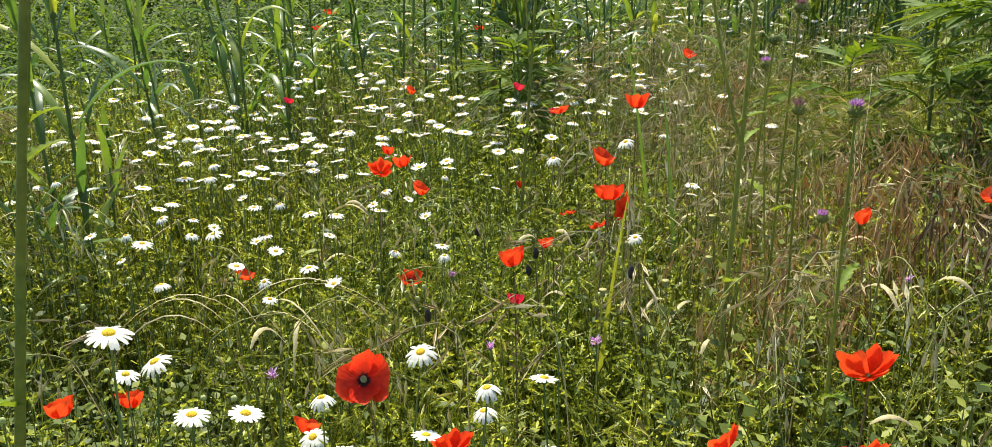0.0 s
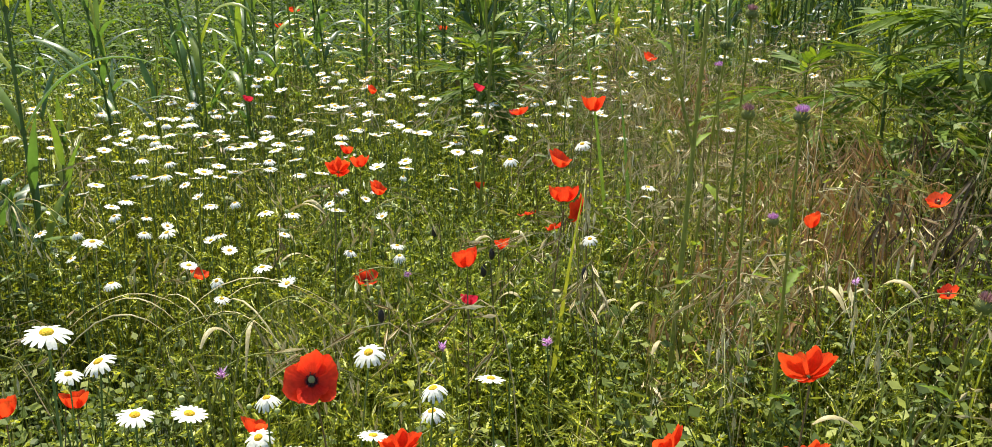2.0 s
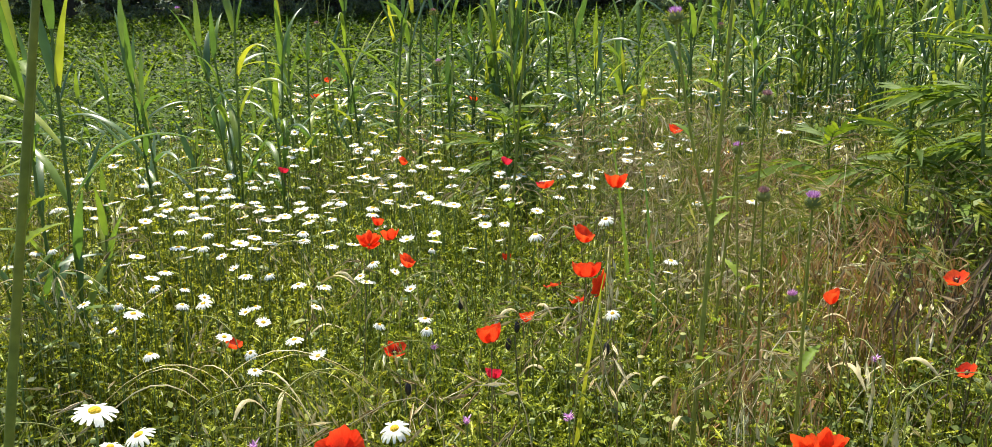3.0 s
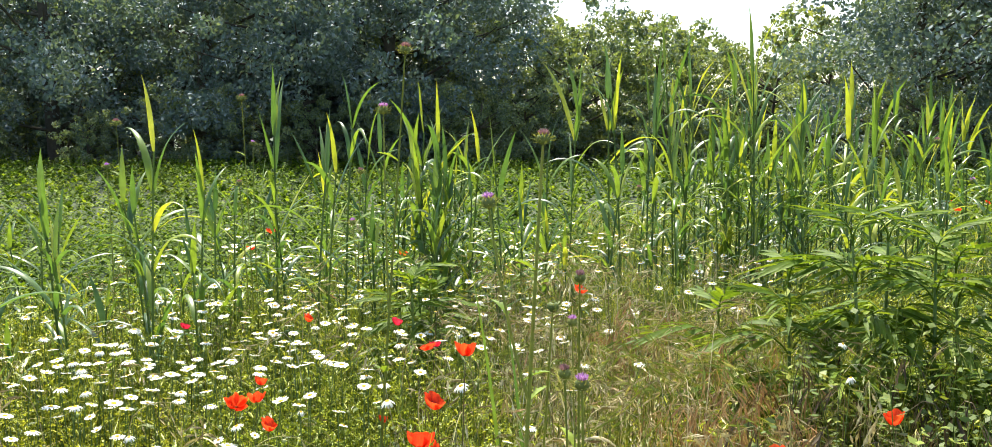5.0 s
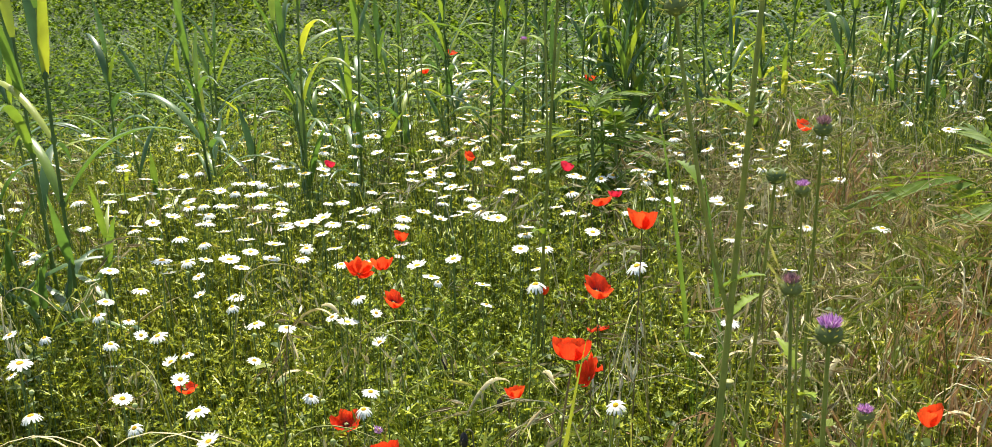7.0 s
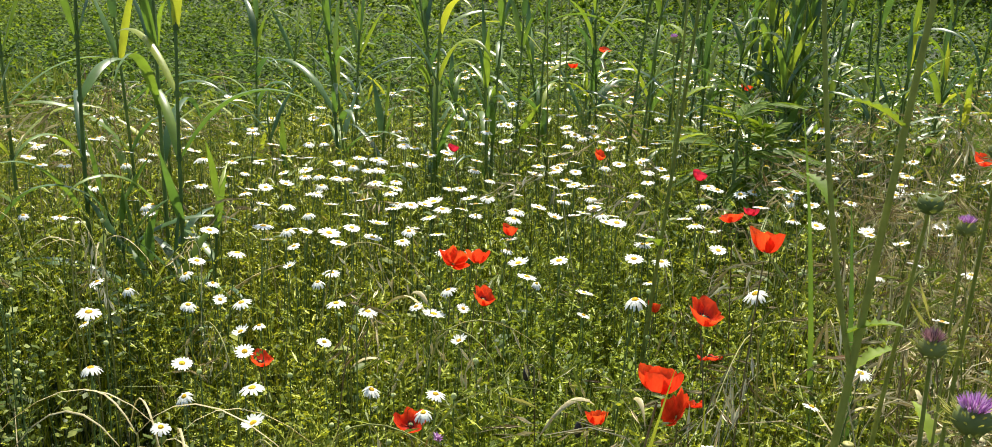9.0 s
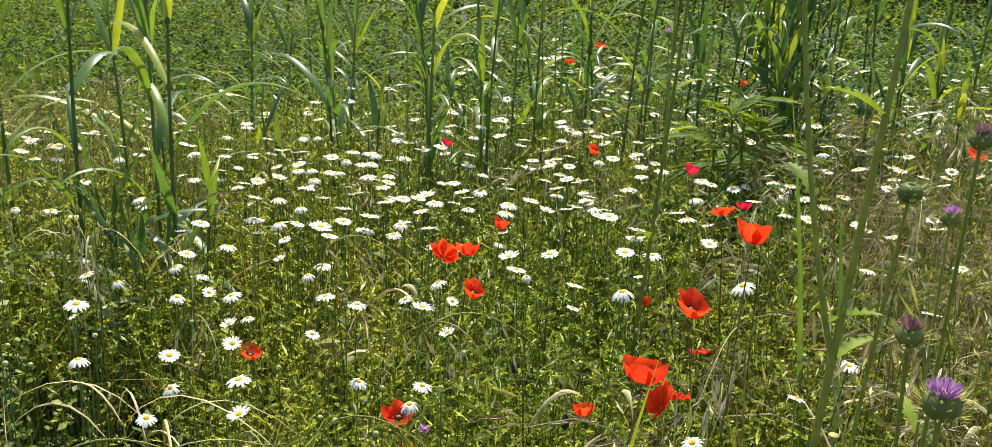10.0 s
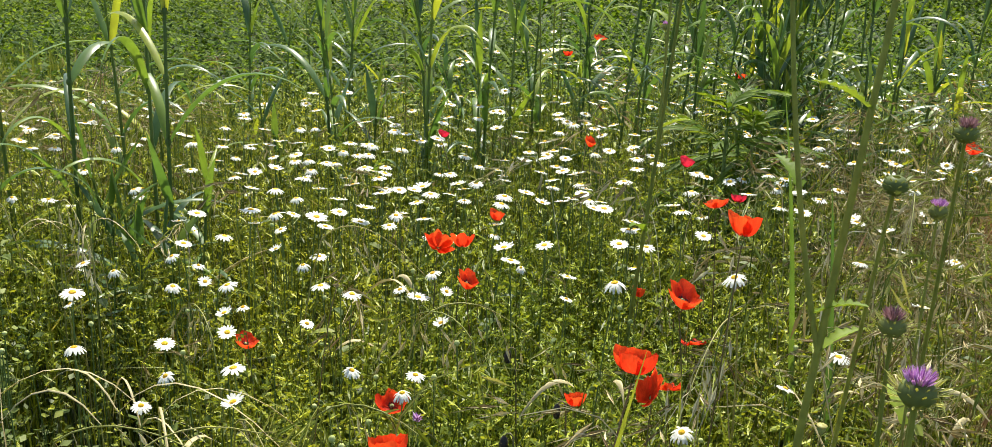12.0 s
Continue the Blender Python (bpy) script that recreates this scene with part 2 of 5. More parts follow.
def sides_of(path):
    """Tangent, side and normal of a path at each of its points."""
    t = np.gradient(path, axis=0)
    t /= np.maximum(np.linalg.norm(t, axis=1, keepdims=True), 1e-9)
    ref = np.array([0.31, 0.95, 0.05]) if abs(t[0] @ np.array([0.31, 0.95, 0.05])) < 0.9 else np.array([1.0, 0, 0])
    s = np.cross(t, ref)
    s /= np.maximum(np.linalg.norm(s, axis=1, keepdims=True), 1e-9)
    return t, s, np.cross(s, t)


def tube(path, radii, sides=6):
    path = np.asarray(path, float)
    radii = np.broadcast_to(np.asarray(radii, float), (len(path),))
    t, s, nrm = sides_of(path)
    a = np.linspace(0, 2 * math.pi, sides, endpoint=False)
    v = path[:, None] + radii[:, None, None] * (np.cos(a)[None, :, None] * s[:, None] + np.sin(a)[None, :, None] * nrm[:, None])
    i, j = np.meshgrid(np.arange(len(path) - 1), np.arange(sides), indexing="ij")
    k = (j + 1) % sides
    f = np.stack([i * sides + j, i * sides + k, (i + 1) * sides + k, (i + 1) * sides + j], -1).reshape(-1, 4)
    return v.reshape(-1, 3), f


def blade(path, widths, side, fold=0.25, twist=0.0):
    """A leaf along a path: three points across, folded along its middle. side: the way across at its root."""
    path = np.asarray(path, float)
    n = len(path)
    t = np.gradient(path, axis=0)
    t /= np.maximum(np.linalg.norm(t, axis=1, keepdims=True), 1e-9)
    s = np.cross(t, np.cross(np.asarray(side, float)[None], t))
    s /= np.maximum(np.linalg.norm(s, axis=1, keepdims=True), 1e-9)
    up = np.cross(t, s)
    tw = np.linspace(0, twist, n)[:, None]
    s, up = np.cos(tw) * s + np.sin(tw) * up, np.cos(tw) * up - np.sin(tw) * s
    w = np.asarray(widths, float)[:, None] / 2
    v = np.stack([path - s * w - up * w * fold, path, path + s * w - up * w * fold], 1).reshape(-1, 3)
    f = []
    for i in range(n - 1):
        a = 3 * i
        f += [(a, a + 1, a + 4, a + 3), (a + 1, a + 2, a + 5, a + 4)]
    uv = np.stack([np.tile([0.0, 0.5, 1.0], n), np.repeat(np.linspace(0, 1, n), 3)], 1)
    return v, f, uv


def diamond(root, tip, across, w):
    root, tip = np.asarray(root, float), np.asarray(tip, float)
    mid = root * 0.5 + tip * 0.5
    return np.array([root, mid + across * w, tip, mid - across * w])


QUAD = np.array([[0, 1, 2, 3]])


def dome(radius, height, z=0.0, rings=4, sides=10, low=0.0):
    """A rounded cap from a profile."""
    v, uv = [], []
    for i in range(rings + 1):
        a = i / rings * math.pi / 2
        for j in range(sides):
            b = j / sides * 2 * math.pi
            r = radius * math.cos(a) + 1e-5
            v.append((r * math.cos(b), r * math.sin(b), z + height * math.sin(a)))
    f = [(i * sides + j, i * sides + (j + 1) % sides, (i + 1) * sides + (j + 1) % sides, (i + 1) * sides + j) for i in range(rings) for j in range(sides)]
    return np.array(v), np.array(f)


def lathe(profile, sides=10):
    """A turned body from (radius, z) pairs."""
    a = np.linspace(0, 2 * math.pi, sides, endpoint=False)
    v = np.array([[(r * math.cos(b), r * math.sin(b), z) for b in a] for r, z in profile]).reshape(-1, 3)
    f = [(i * sides + j, i * sides + (j + 1) % sides, (i + 1) * sides + (j + 1) % sides, (i + 1) * sides + j) for i in range(len(profile) - 1) for j in range(sides)]
    return v, np.array(f)


def turn_z(a):
    c, s = math.cos(a), math.sin(a)
    return np.array([[c, -s, 0], [s, c, 0], [0, 0, 1]])


def facing(direction):
    """Rotation that lays +z along a direction."""
    return np.array(Vector(direction).to_track_quat("Z", "Y").to_matrix())


def spread(soup, template, xyz, turn, scale, lean, rng):
    """Lays copies of a template's quads into a soup."""
    v, f, uv = template
    n = len(xyz)
    if n == 0:
        return
    c, s = np.cos(turn), np.sin(turn)
    sc = scale[:, None]
    vx = v[None, :, 0] * sc
    vy = v[None, :, 1] * sc
    vz = v[None, :, 2] * sc
    la = rng.uniform(0, 2 * math.pi, n)
    lx, ly = (lean * np.cos(la))[:, None], (lean * np.sin(la))[:, None]
    x = c[:, None] * vx - s[:, None] * vy + lx * vz
    y = s[:, None] * vx + c[:, None] * vy + ly * vz
    out = np.stack([x + xyz[:, 0:1], y + xyz[:, 1:2], vz + xyz[:, 2:3]], -1).reshape(-1, 3)
    ff = (f[None] + (np.arange(n) * len(v))[:, None, None]).reshape(-1, 4)
    soup.add(out, ff, np.tile(uv, (n, 1)))


placed = set()


def place(ob, m):
    """Sets a pattern thing at the pose m the first time, and a copy of it every time after."""
    if ob.name in placed:
        return copy_thing(ob, m @ Matrix.Diagonal([1 / s for s in ob.scale] + [1]))
    placed.add(ob.name)
    ob.matrix_basis = m
    return ob


def field_edge(x):
    """Where the meadow ends and the crop begins, by x."""
    return np.clip(4.6 + 0.75 * (x + 0.6), 3.0, 4.6)


def ground_z(x, y):
    return 0.02 * np.sin(1.3 * x + 0.4) * np.cos(1.1 * y) + 0.012 * np.sin(3.1 * y + 1.7 * x)


# ---- ground ----
def build_ground():
    ax = np.concatenate([-np.geomspace(900, 8, 14), np.linspace(-7, 7, 57), np.geomspace(8, 900, 14)])
    ay = np.concatenate([-np.geomspace(900, 3, 12), np.linspace(-2, 9, 45), np.geomspace(10, 900, 16)])
    gx, gy = np.meshgrid(ax, ay, indexing="ij")
    near = np.exp(-((gx / 9) ** 2 + ((gy - 3) / 9) ** 2))
    gz = ground_z(gx, gy) * near
    v = np.stack([gx, gy, gz], -1).reshape(-1, 3)
    i, j = np.meshgrid(np.arange(len(ax) - 1), np.arange(len(ay) - 1), indexing="ij")
    a = i * len(ay) + j
    f = np.stack([a, a + len(ay), a + len(ay) + 1, a + 1], -1).reshape(-1, 4)
    ob = new("ground", Soup().add(v, f).mesh("ground", M_SOIL))
    tagged(ob, "dark crumbly meadow soil with plant litter", "ground", kind="structure")


build_ground()


# ---- far trees ----
def tree_leaves(rng, centres, radii, count, size):
    """Leaf quads on the skins of many clumps, denser outside, tilted every way."""
    which = rng.integers(0, len(centres), count)
    d = rng.normal(size=(count, 3))
    d /= np.linalg.norm(d, axis=1, keepdims=True)
    r = radii[which] * rng.uniform(0.45, 1.08, count) ** 0.6
    pos = centres[which] + d * r[:, None] * np.array([1, 1, 0.8])
    ax = rng.normal(size=(count, 3)) + np.array([0, 0, -0.4])
    ax /= np.linalg.norm(ax, axis=1, keepdims=True)
    ac = np.cross(ax, rng.normal(size=(count, 3)))
    ac /= np.linalg.norm(ac, axis=1, keepdims=True)
    s = size * rng.uniform(0.6, 1.4, count)[:, None]
    v = np.stack([pos, pos + ax * s * 0.5 + ac * s * 0.32, pos + ax * s, pos + ax * s * 0.5 - ac * s * 0.32], 1).reshape(-1, 3)
    return v, np.arange(count * 4).reshape(-1, 4)


def make_tree(seed, height, width, leaves, size, material, label, name="tree", skirt=0.06):
    rng = np.random.default_rng(seed)
    root = empty(name, label, name, "trees at the field's edge")
    trunk = Soup()
    top = np.array([rng.uniform(-0.4, 0.4), rng.uniform(-0.4, 0.4), height * 0.8])
    stem = bezier((0, 0, -0.1), (rng.uniform(-0.3, 0.3), 0, height * 0.4), top, 9)
    trunk.add(*tube(stem, np.linspace(0.03 * height ** 0.9, 0.02, 9), 8))
    part("trunk", trunk, M_BARK, root)
    limbs = Soup()
    cs, rs = [], []
    for k in range(26):
        z0 = height * rng.uniform(skirt, 0.75)
        p0 = stem[min(8, int(z0 / (height * 0.8) * 8))]
        a = rng.uniform(0, 2 * math.pi)
        belly = math.sin(math.pi * (0.18 + 0.75 * z0 / height))
        ln = width * 0.5 * rng.uniform(0.5, 1.0) * (0.45 + 0.6 * belly)
        p2 = p0 + np.array([math.cos(a) * ln, math.sin(a) * ln, ln * rng.uniform(0.1, 0.7)])
        limbs.add(*tube(bezier(p0, (p0 + p2) / 2 + (0, 0, -0.1 * ln), p2, 6), np.linspace(0.05, 0.012, 6), 5))
        for q in range(5):
            cs.append(p2 + rng.normal(size=3) * ln * np.array([0.32, 0.32, 0.28]))
            rs.append(rng.uniform(0.30, 0.62) * height / 8)
    part("branchwork", limbs, M_BARK, root)
    cs, rs = np.array(cs), np.array(rs)
    cs[:, 2] = np.maximum(cs[:, 2], rs * 0.8)
    crown = Soup().add(*tree_leaves(rng, cs, rs, leaves, size))
    part("crown", crown, material, root, smooth=False)
    return root


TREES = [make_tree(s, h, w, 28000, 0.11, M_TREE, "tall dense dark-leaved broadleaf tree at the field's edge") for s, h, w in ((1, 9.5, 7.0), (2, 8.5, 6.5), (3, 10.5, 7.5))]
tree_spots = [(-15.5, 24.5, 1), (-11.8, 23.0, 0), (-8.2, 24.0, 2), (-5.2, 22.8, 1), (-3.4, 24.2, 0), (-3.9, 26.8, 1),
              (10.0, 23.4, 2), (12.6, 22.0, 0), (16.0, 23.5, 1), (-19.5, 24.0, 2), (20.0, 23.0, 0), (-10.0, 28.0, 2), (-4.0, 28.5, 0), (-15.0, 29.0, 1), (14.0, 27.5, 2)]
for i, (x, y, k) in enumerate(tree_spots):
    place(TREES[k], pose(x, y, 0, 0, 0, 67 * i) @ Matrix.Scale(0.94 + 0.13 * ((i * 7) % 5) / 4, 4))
BUSH = make_tree(11, 4.6, 5.4, 14000, 0.125, M_BUSH, "rounded bush behind the field, leaves coloured light green for sun and haze", "bush", 0.02)
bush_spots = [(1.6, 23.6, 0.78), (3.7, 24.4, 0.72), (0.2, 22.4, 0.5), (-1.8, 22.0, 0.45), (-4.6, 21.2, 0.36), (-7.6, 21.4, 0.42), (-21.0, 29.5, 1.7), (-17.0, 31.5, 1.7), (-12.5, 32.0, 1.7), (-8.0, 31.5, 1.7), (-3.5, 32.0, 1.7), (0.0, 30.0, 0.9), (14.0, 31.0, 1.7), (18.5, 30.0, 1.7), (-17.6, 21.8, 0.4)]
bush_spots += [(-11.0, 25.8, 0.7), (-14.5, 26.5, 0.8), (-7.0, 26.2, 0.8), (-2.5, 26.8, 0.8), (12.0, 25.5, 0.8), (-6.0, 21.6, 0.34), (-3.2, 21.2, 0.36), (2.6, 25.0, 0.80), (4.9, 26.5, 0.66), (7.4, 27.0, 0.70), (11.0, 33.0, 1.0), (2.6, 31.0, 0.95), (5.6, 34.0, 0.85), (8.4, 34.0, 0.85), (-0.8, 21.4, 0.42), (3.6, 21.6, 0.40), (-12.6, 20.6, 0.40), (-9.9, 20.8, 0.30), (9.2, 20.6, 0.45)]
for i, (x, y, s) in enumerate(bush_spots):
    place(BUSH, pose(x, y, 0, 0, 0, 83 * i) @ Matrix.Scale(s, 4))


# ---- crop field between the meadow and the trees ----
def clover_template(rng, stems, leaf):
    """A leafy crop shoot: thin stems with three-part leaves."""
    sp = Soup()
    for _ in range(stems):
        a = rng.uniform(0, 2 * math.pi)
        h = rng.uniform(0.14, 0.36)
        tip = np.array([math.cos(a) * 0.07, math.sin(a) * 0.07, h])
        for z in np.linspace(0.35, 1.0, 4):
            p = tip * z
            b = rng.uniform(0, 2 * math.pi)
            for k in (-0.8, 0, 0.8):
                d = np.array([math.cos(b + k), math.sin(b + k), rng.uniform(-0.9, 0.9)]) * leaf
                sp.add(diamond(p, p + d, np.array([-math.sin(b + k), math.cos(b + k), 0.1]), leaf * 0.36), QUAD)
    return sp.arrays()


def build_field():
    rng = np.random.default_rng(5)
    sp = Soup()
    temps_near = [clover_template(rng, 2, 0.034) for _ in range(4)]
    temps_far = [clover_template(rng, 2, 0.06) for _ in range(4)]
    for temps, y0, y1, count, grow in ((temps_near, 2.9, 9.0, 11000, 1.0), (temps_far, 8.5, 22.0, 8500, 1.0)):
        y = y0 + (y1 - y0) * rng.uniform(0, 1, count) ** 0.8
        x = rng.uniform(-1, 1, count) * (0.95 * y + 1.5) - 0.33 * y
        ok = ~((x > 0.9) & (y < 7.5)) & (y > field_edge(x) - 0.1)
        x, y = x[ok], y[ok]
        k = rng.integers(0, len(temps), len(x))
        for j, tp in enumerate(temps):
            q = k == j
            n = int(q.sum())
            spread(sp, tp, np.stack([x[q], y[q], ground_z(x[q], y[q]) * 0.3 - 0.01], 1), rng.uniform(0, 6.3, n), grow * rng.uniform(0.75, 1.25, n), rng.uniform(0, 0.2, n), rng)
    tagged(new("crop_field", sp.mesh("crop_field", M_CROP, False)), "low bright green leafy crop covering the field", "crop", kind="stuff")


build_field()


# ---- meadow undergrowth ----
def sprig_template(rng, height, nodes=10, pairs=3):
    """A branching stem with finely cut leaves."""
    sp = Soup()
    bend = rng.uniform(-0.08, 0.08, 2)
    stem = bezier((0, 0, 0), (0, 0, height * 0.6), (bend[0], bend[1], height), 5)
    sp.add(*tube(stem, np.linspace(0.0016, 0.0008, 5), 3))
    for k in range(nodes):
        f = 0.42 + 0.58 * k / (nodes - 1)
        p = stem[min(4, int(f * 4))] * (1 - (f * 4) % 1) + stem[min(4, int(f * 4) + 1)] * ((f * 4) % 1)
        a = k * 2.4 + rng.uniform(-0.4, 0.4)
        d = unit((math.cos(a), math.sin(a), rng.uniform(0.15, 0.95)))
        side = unit(np.cross(d, (0, 0, 1)))
        ln = rng.uniform(0.022, 0.036) * (1.15 - 0.35 * f)
        for q in range(pairs):
            b = p + d * ln * (0.3 + 0.96 / pairs * q)
            for sgn in (-1, 1):
                e = b + (side * sgn * 0.75 + d * 0.7 + np.array([0, 0, rng.uniform(-0.3, 0.3)])) * ln * (0.44 - 0.05 * q)
                sp.add(diamond(b, e, unit(np.cross(e - b, d + rng.normal(size=3) * 0.6)), 0.0025), QUAD)
        sp.add(diamond(p, p + d * ln * 1.25, side, 0.0022), QUAD)
    return sp.arrays()


def blade_template(rng, height, width, droop):
    pts = bezier((0, 0, 0), (0, 0, height * 0.75), (droop, 0, height * (1.0 - 0.5 * droop / height)), 6)
    v, f, uv = blade(pts, width * np.array([0.6, 1, 1, 0.85, 0.5, 0.05]), (0, 1, 0), 0.3, rng.uniform(-0.8, 0.8))
    return v, np.array(f), uv


def brome_template(rng, height):
    """A culm of brome with a one-sided nodding head of awned spikelets."""
    sp = Soup()
    nod = rng.uniform(0.08, 0.16)
    culm = np.concatenate([bezier((0, 0, 0), (0.01, 0, height * 0.5), (0.03, 0, height * 0.85), 4), bezier((0.03, 0, height * 0.85), (0.05, 0, height * 1.03), (0.03 + nod, 0, height * 0.93), 5)[1:]])
    sp.add(*tube(culm, np.linspace(0.0013, 0.0005, len(culm)), 3))
    for k in range(9):
        b = culm[4 + min(3, k // 2)] + rng.normal(size=3) * 0.006
        d = unit((rng.uniform(0.2, 1.0), rng.uniform(-0.7, 0.7), rng.uniform(-1.0, 0.1)))
        side = unit(np.cross(d, (0.2, 1, 0.1)))
        up = np.cross(side, d)
        ln = rng.uniform(0.028, 0.042)
        s = b + d * 0.012
        sp.add(diamond(s, s + d * ln, side, 0.0028), QUAD)
        sp.add(diamond(s, s + d * ln, up, 0.0021), QUAD)
        for q in range(3):
            e = s + d * ln * 0.6
            sp.add(diamond(e, e + d * 0.03 + rng.normal(size=3) * 0.008, side, 0.00055), QUAD)
        sp.add(diamond(b, s, side, 0.0006), QUAD)
    return sp.arrays()


def tuft_template(rng, height):
    """A loose tuft of short pointed leaves."""
    sp = Soup()
    for k in range(17):
        a = rng.uniform(0, 6.3)
        d = np.array([math.cos(a), math.sin(a), 0])
        b = d * rng.uniform(0, 0.05)
        e = b + d * rng.uniform(0.04, 0.2) + (0, 0, height * rng.uniform(0.6, 1.0))
        sp.add(diamond(b, e, unit(np.cross(d, (0, 0, 1))), 0.008), QUAD)
    return sp.arrays()


def oat_leaf_template(rng, ln):
    """A small oval-leaved weed."""
    sp = Soup()
    h = rng.uniform(0.25, 0.5)
    for k in range(9):
        z = h * (0.35 + 0.65 * k / 8)
        a = k * 2.2
        d = unit((math.cos(a), math.sin(a), rng.uniform(0.0, 0.8)))
        side = unit(np.cross(d, (0, 0, 1)))
        p = np.array([0, 0, z])
        l2 = ln * rng.uniform(0.6, 1.2)
        v, f, uv = blade(np.array([p, p + d * l2 * 0.35, p + d * l2 * 0.75 + (0, 0, -0.1 * l2), p + d * l2 + (0, 0, -0.25 * l2)]), l2 * np.array([0.08, 0.42, 0.34, 0.03]), side, 0.3)
        sp.add(v, f, uv)
    sp.add(*tube(np.array([[0, 0, 0], [0.005, 0, h * 0.5], [0, 0.004, h]]), [0.0022, 0.0018, 0.001], 4))
    return sp.arrays()


def vine_template(rng, height, leaf):
    """A thin leaning stem set with many small oval leaves."""
    sp = Soup()
    stem = bezier((0, 0, 0), (0.02, 0, height * 0.6), (rng.uniform(-0.12, 0.12), rng.uniform(-0.12, 0.12), height), 8)
    sp.add(*tube(stem, np.linspace(0.0018, 0.0008, 8), 3))
    for k in range(26):
        f = (0.3 + 0.7 * k / 25) * 6.99
        p = stem[int(f)] * (1 - f % 1) + stem[int(f) + 1] * (f % 1)
        a = 2.4 * k + rng.uniform(-0.5, 0.5)
        d = unit((math.cos(a), math.sin(a), rng.uniform(-0.1, 0.6)))
        ln = leaf * rng.uniform(0.6, 1.2)
        sp.add(diamond(p + d * 0.006, p + d * (0.006 + ln), unit(np.cross(d, rng.normal(size=3) * 0.35 + (0, 0, 1))), ln * 0.30), QUAD)
    return sp.arrays()


def culm_template(rng, height, fringe):
    """A thin bare culm with a narrow bent leaf and a hanging one-sided fringe."""
    sp = Soup()
    nod = rng.uniform(0.03, 0.09)
    culm = np.concatenate([bezier((0, 0, 0), (0.02, 0, height * 0.5), (0.05, 0, height * 0.92), 4), bezier((0.05, 0, height * 0.92), (0.07, 0, height * 1.02), (0.05 + nod, 0, height * 0.93), 4)[1:]])
    sp.add(*tube(culm, np.linspace(0.0015, 0.0006, len(culm)), 3))
    for k in range(2):
        b = culm[1 + k]
        a = rng.uniform(0, 6.3)
        d = np.array([math.cos(a), math.sin(a), 0])
        v, f, uv = blade(bezier(b, b + d * 0.05 + (0, 0, 0.10), b + d * 0.14 + (0, 0, rng.uniform(-0.05, 0.10)), 5), 0.0032 * np.array([0.7, 1, 0.9, 0.6, 0.05]), np.cross((0, 0, 1), d), 0.4)
        sp.add(v, np.array(f), uv)
    for k in range(fringe):
        b = culm[3 + k % 4] + rng.normal(size=3) * 0.003
        e = b + np.array([rng.uniform(0.0, 0.04), rng.uniform(-0.025, 0.025), -rng.uniform(0.03, 0.075)])
        sp.add(diamond(b, e, unit(np.cross(e - b, rng.normal(size=3))), 0.0024), QUAD)
    return sp.arrays()


def dryness(x, y):
    """How far the meadow has turned to straw, by place."""
    a = np.exp(-((x - 0.85) / 0.55) ** 2 - ((y - 2.4) / np.where(y < 2.4, 0.72, 1.0)) ** 2)
    b = 0.8 * np.exp(-((x - 0.65) / 0.45) ** 2 - ((y - 3.4) / 0.7) ** 2)
    c = 0.55 * np.exp(-((x + 1.7) / 0.5) ** 2 - ((y - 2.6) / 0.5) ** 2)
    d = 0.4 * np.exp(-((x - 0.6) / 0.25) ** 2 - ((y - 1.6) / 0.4) ** 2)
    shade = np.exp(-((x - 1.22) / 0.40) ** 2 - ((y - 1.55) / 0.42) ** 2)
    return np.clip((a + b + c + d - shade - 0.12) * 1.25, 0, 1)


def meadow_points(rng, count, y0, y1, power=1.0):
    y = y0 + (y1 - y0) * rng.uniform(0, 1, count) ** power
    x = rng.uniform(0, 1, count) * (1.40 * y + 1.30) - 0.80 * y - 0.55
    ok = y < field_edge(x) + 0.25
    return x[ok], y[ok]


def clump(x, y):
    """Hummocks and hollows in the growth, by place."""
    return 1.0 + 0.10 * np.sin(21 * x + 2.5 * np.sin(8 * y)) * np.sin(17 * y + 2.1 * np.sin(10 * x)) + 0.06 * np.sin(6.3 * x + 5.1 * y) - 0.28 * np.exp(-((x + 0.68) ** 2 + (y - 1.34) ** 2) / 0.07)


def sow(name, label, category, material, temps, x, y, rng, scale, lean, sink=0.01, smooth=False):
    sp = Soup()
    k = rng.integers(0, len(temps), len(x))
    for j, tp in enumerate(temps):
        q = k == j
        n = int(q.sum())
        xyz = np.stack([x[q], y[q], ground_z(x[q], y[q]) - sink], 1)
        spread(sp, tp, xyz, rng.uniform(0, 6.3, n), rng.uniform(*scale, n) * clump(x[q], y[q]), rng.uniform(0, lean, n), rng)
    return tagged(new(name, sp.mesh(name, material, smooth)), label, category, kind="stuff")


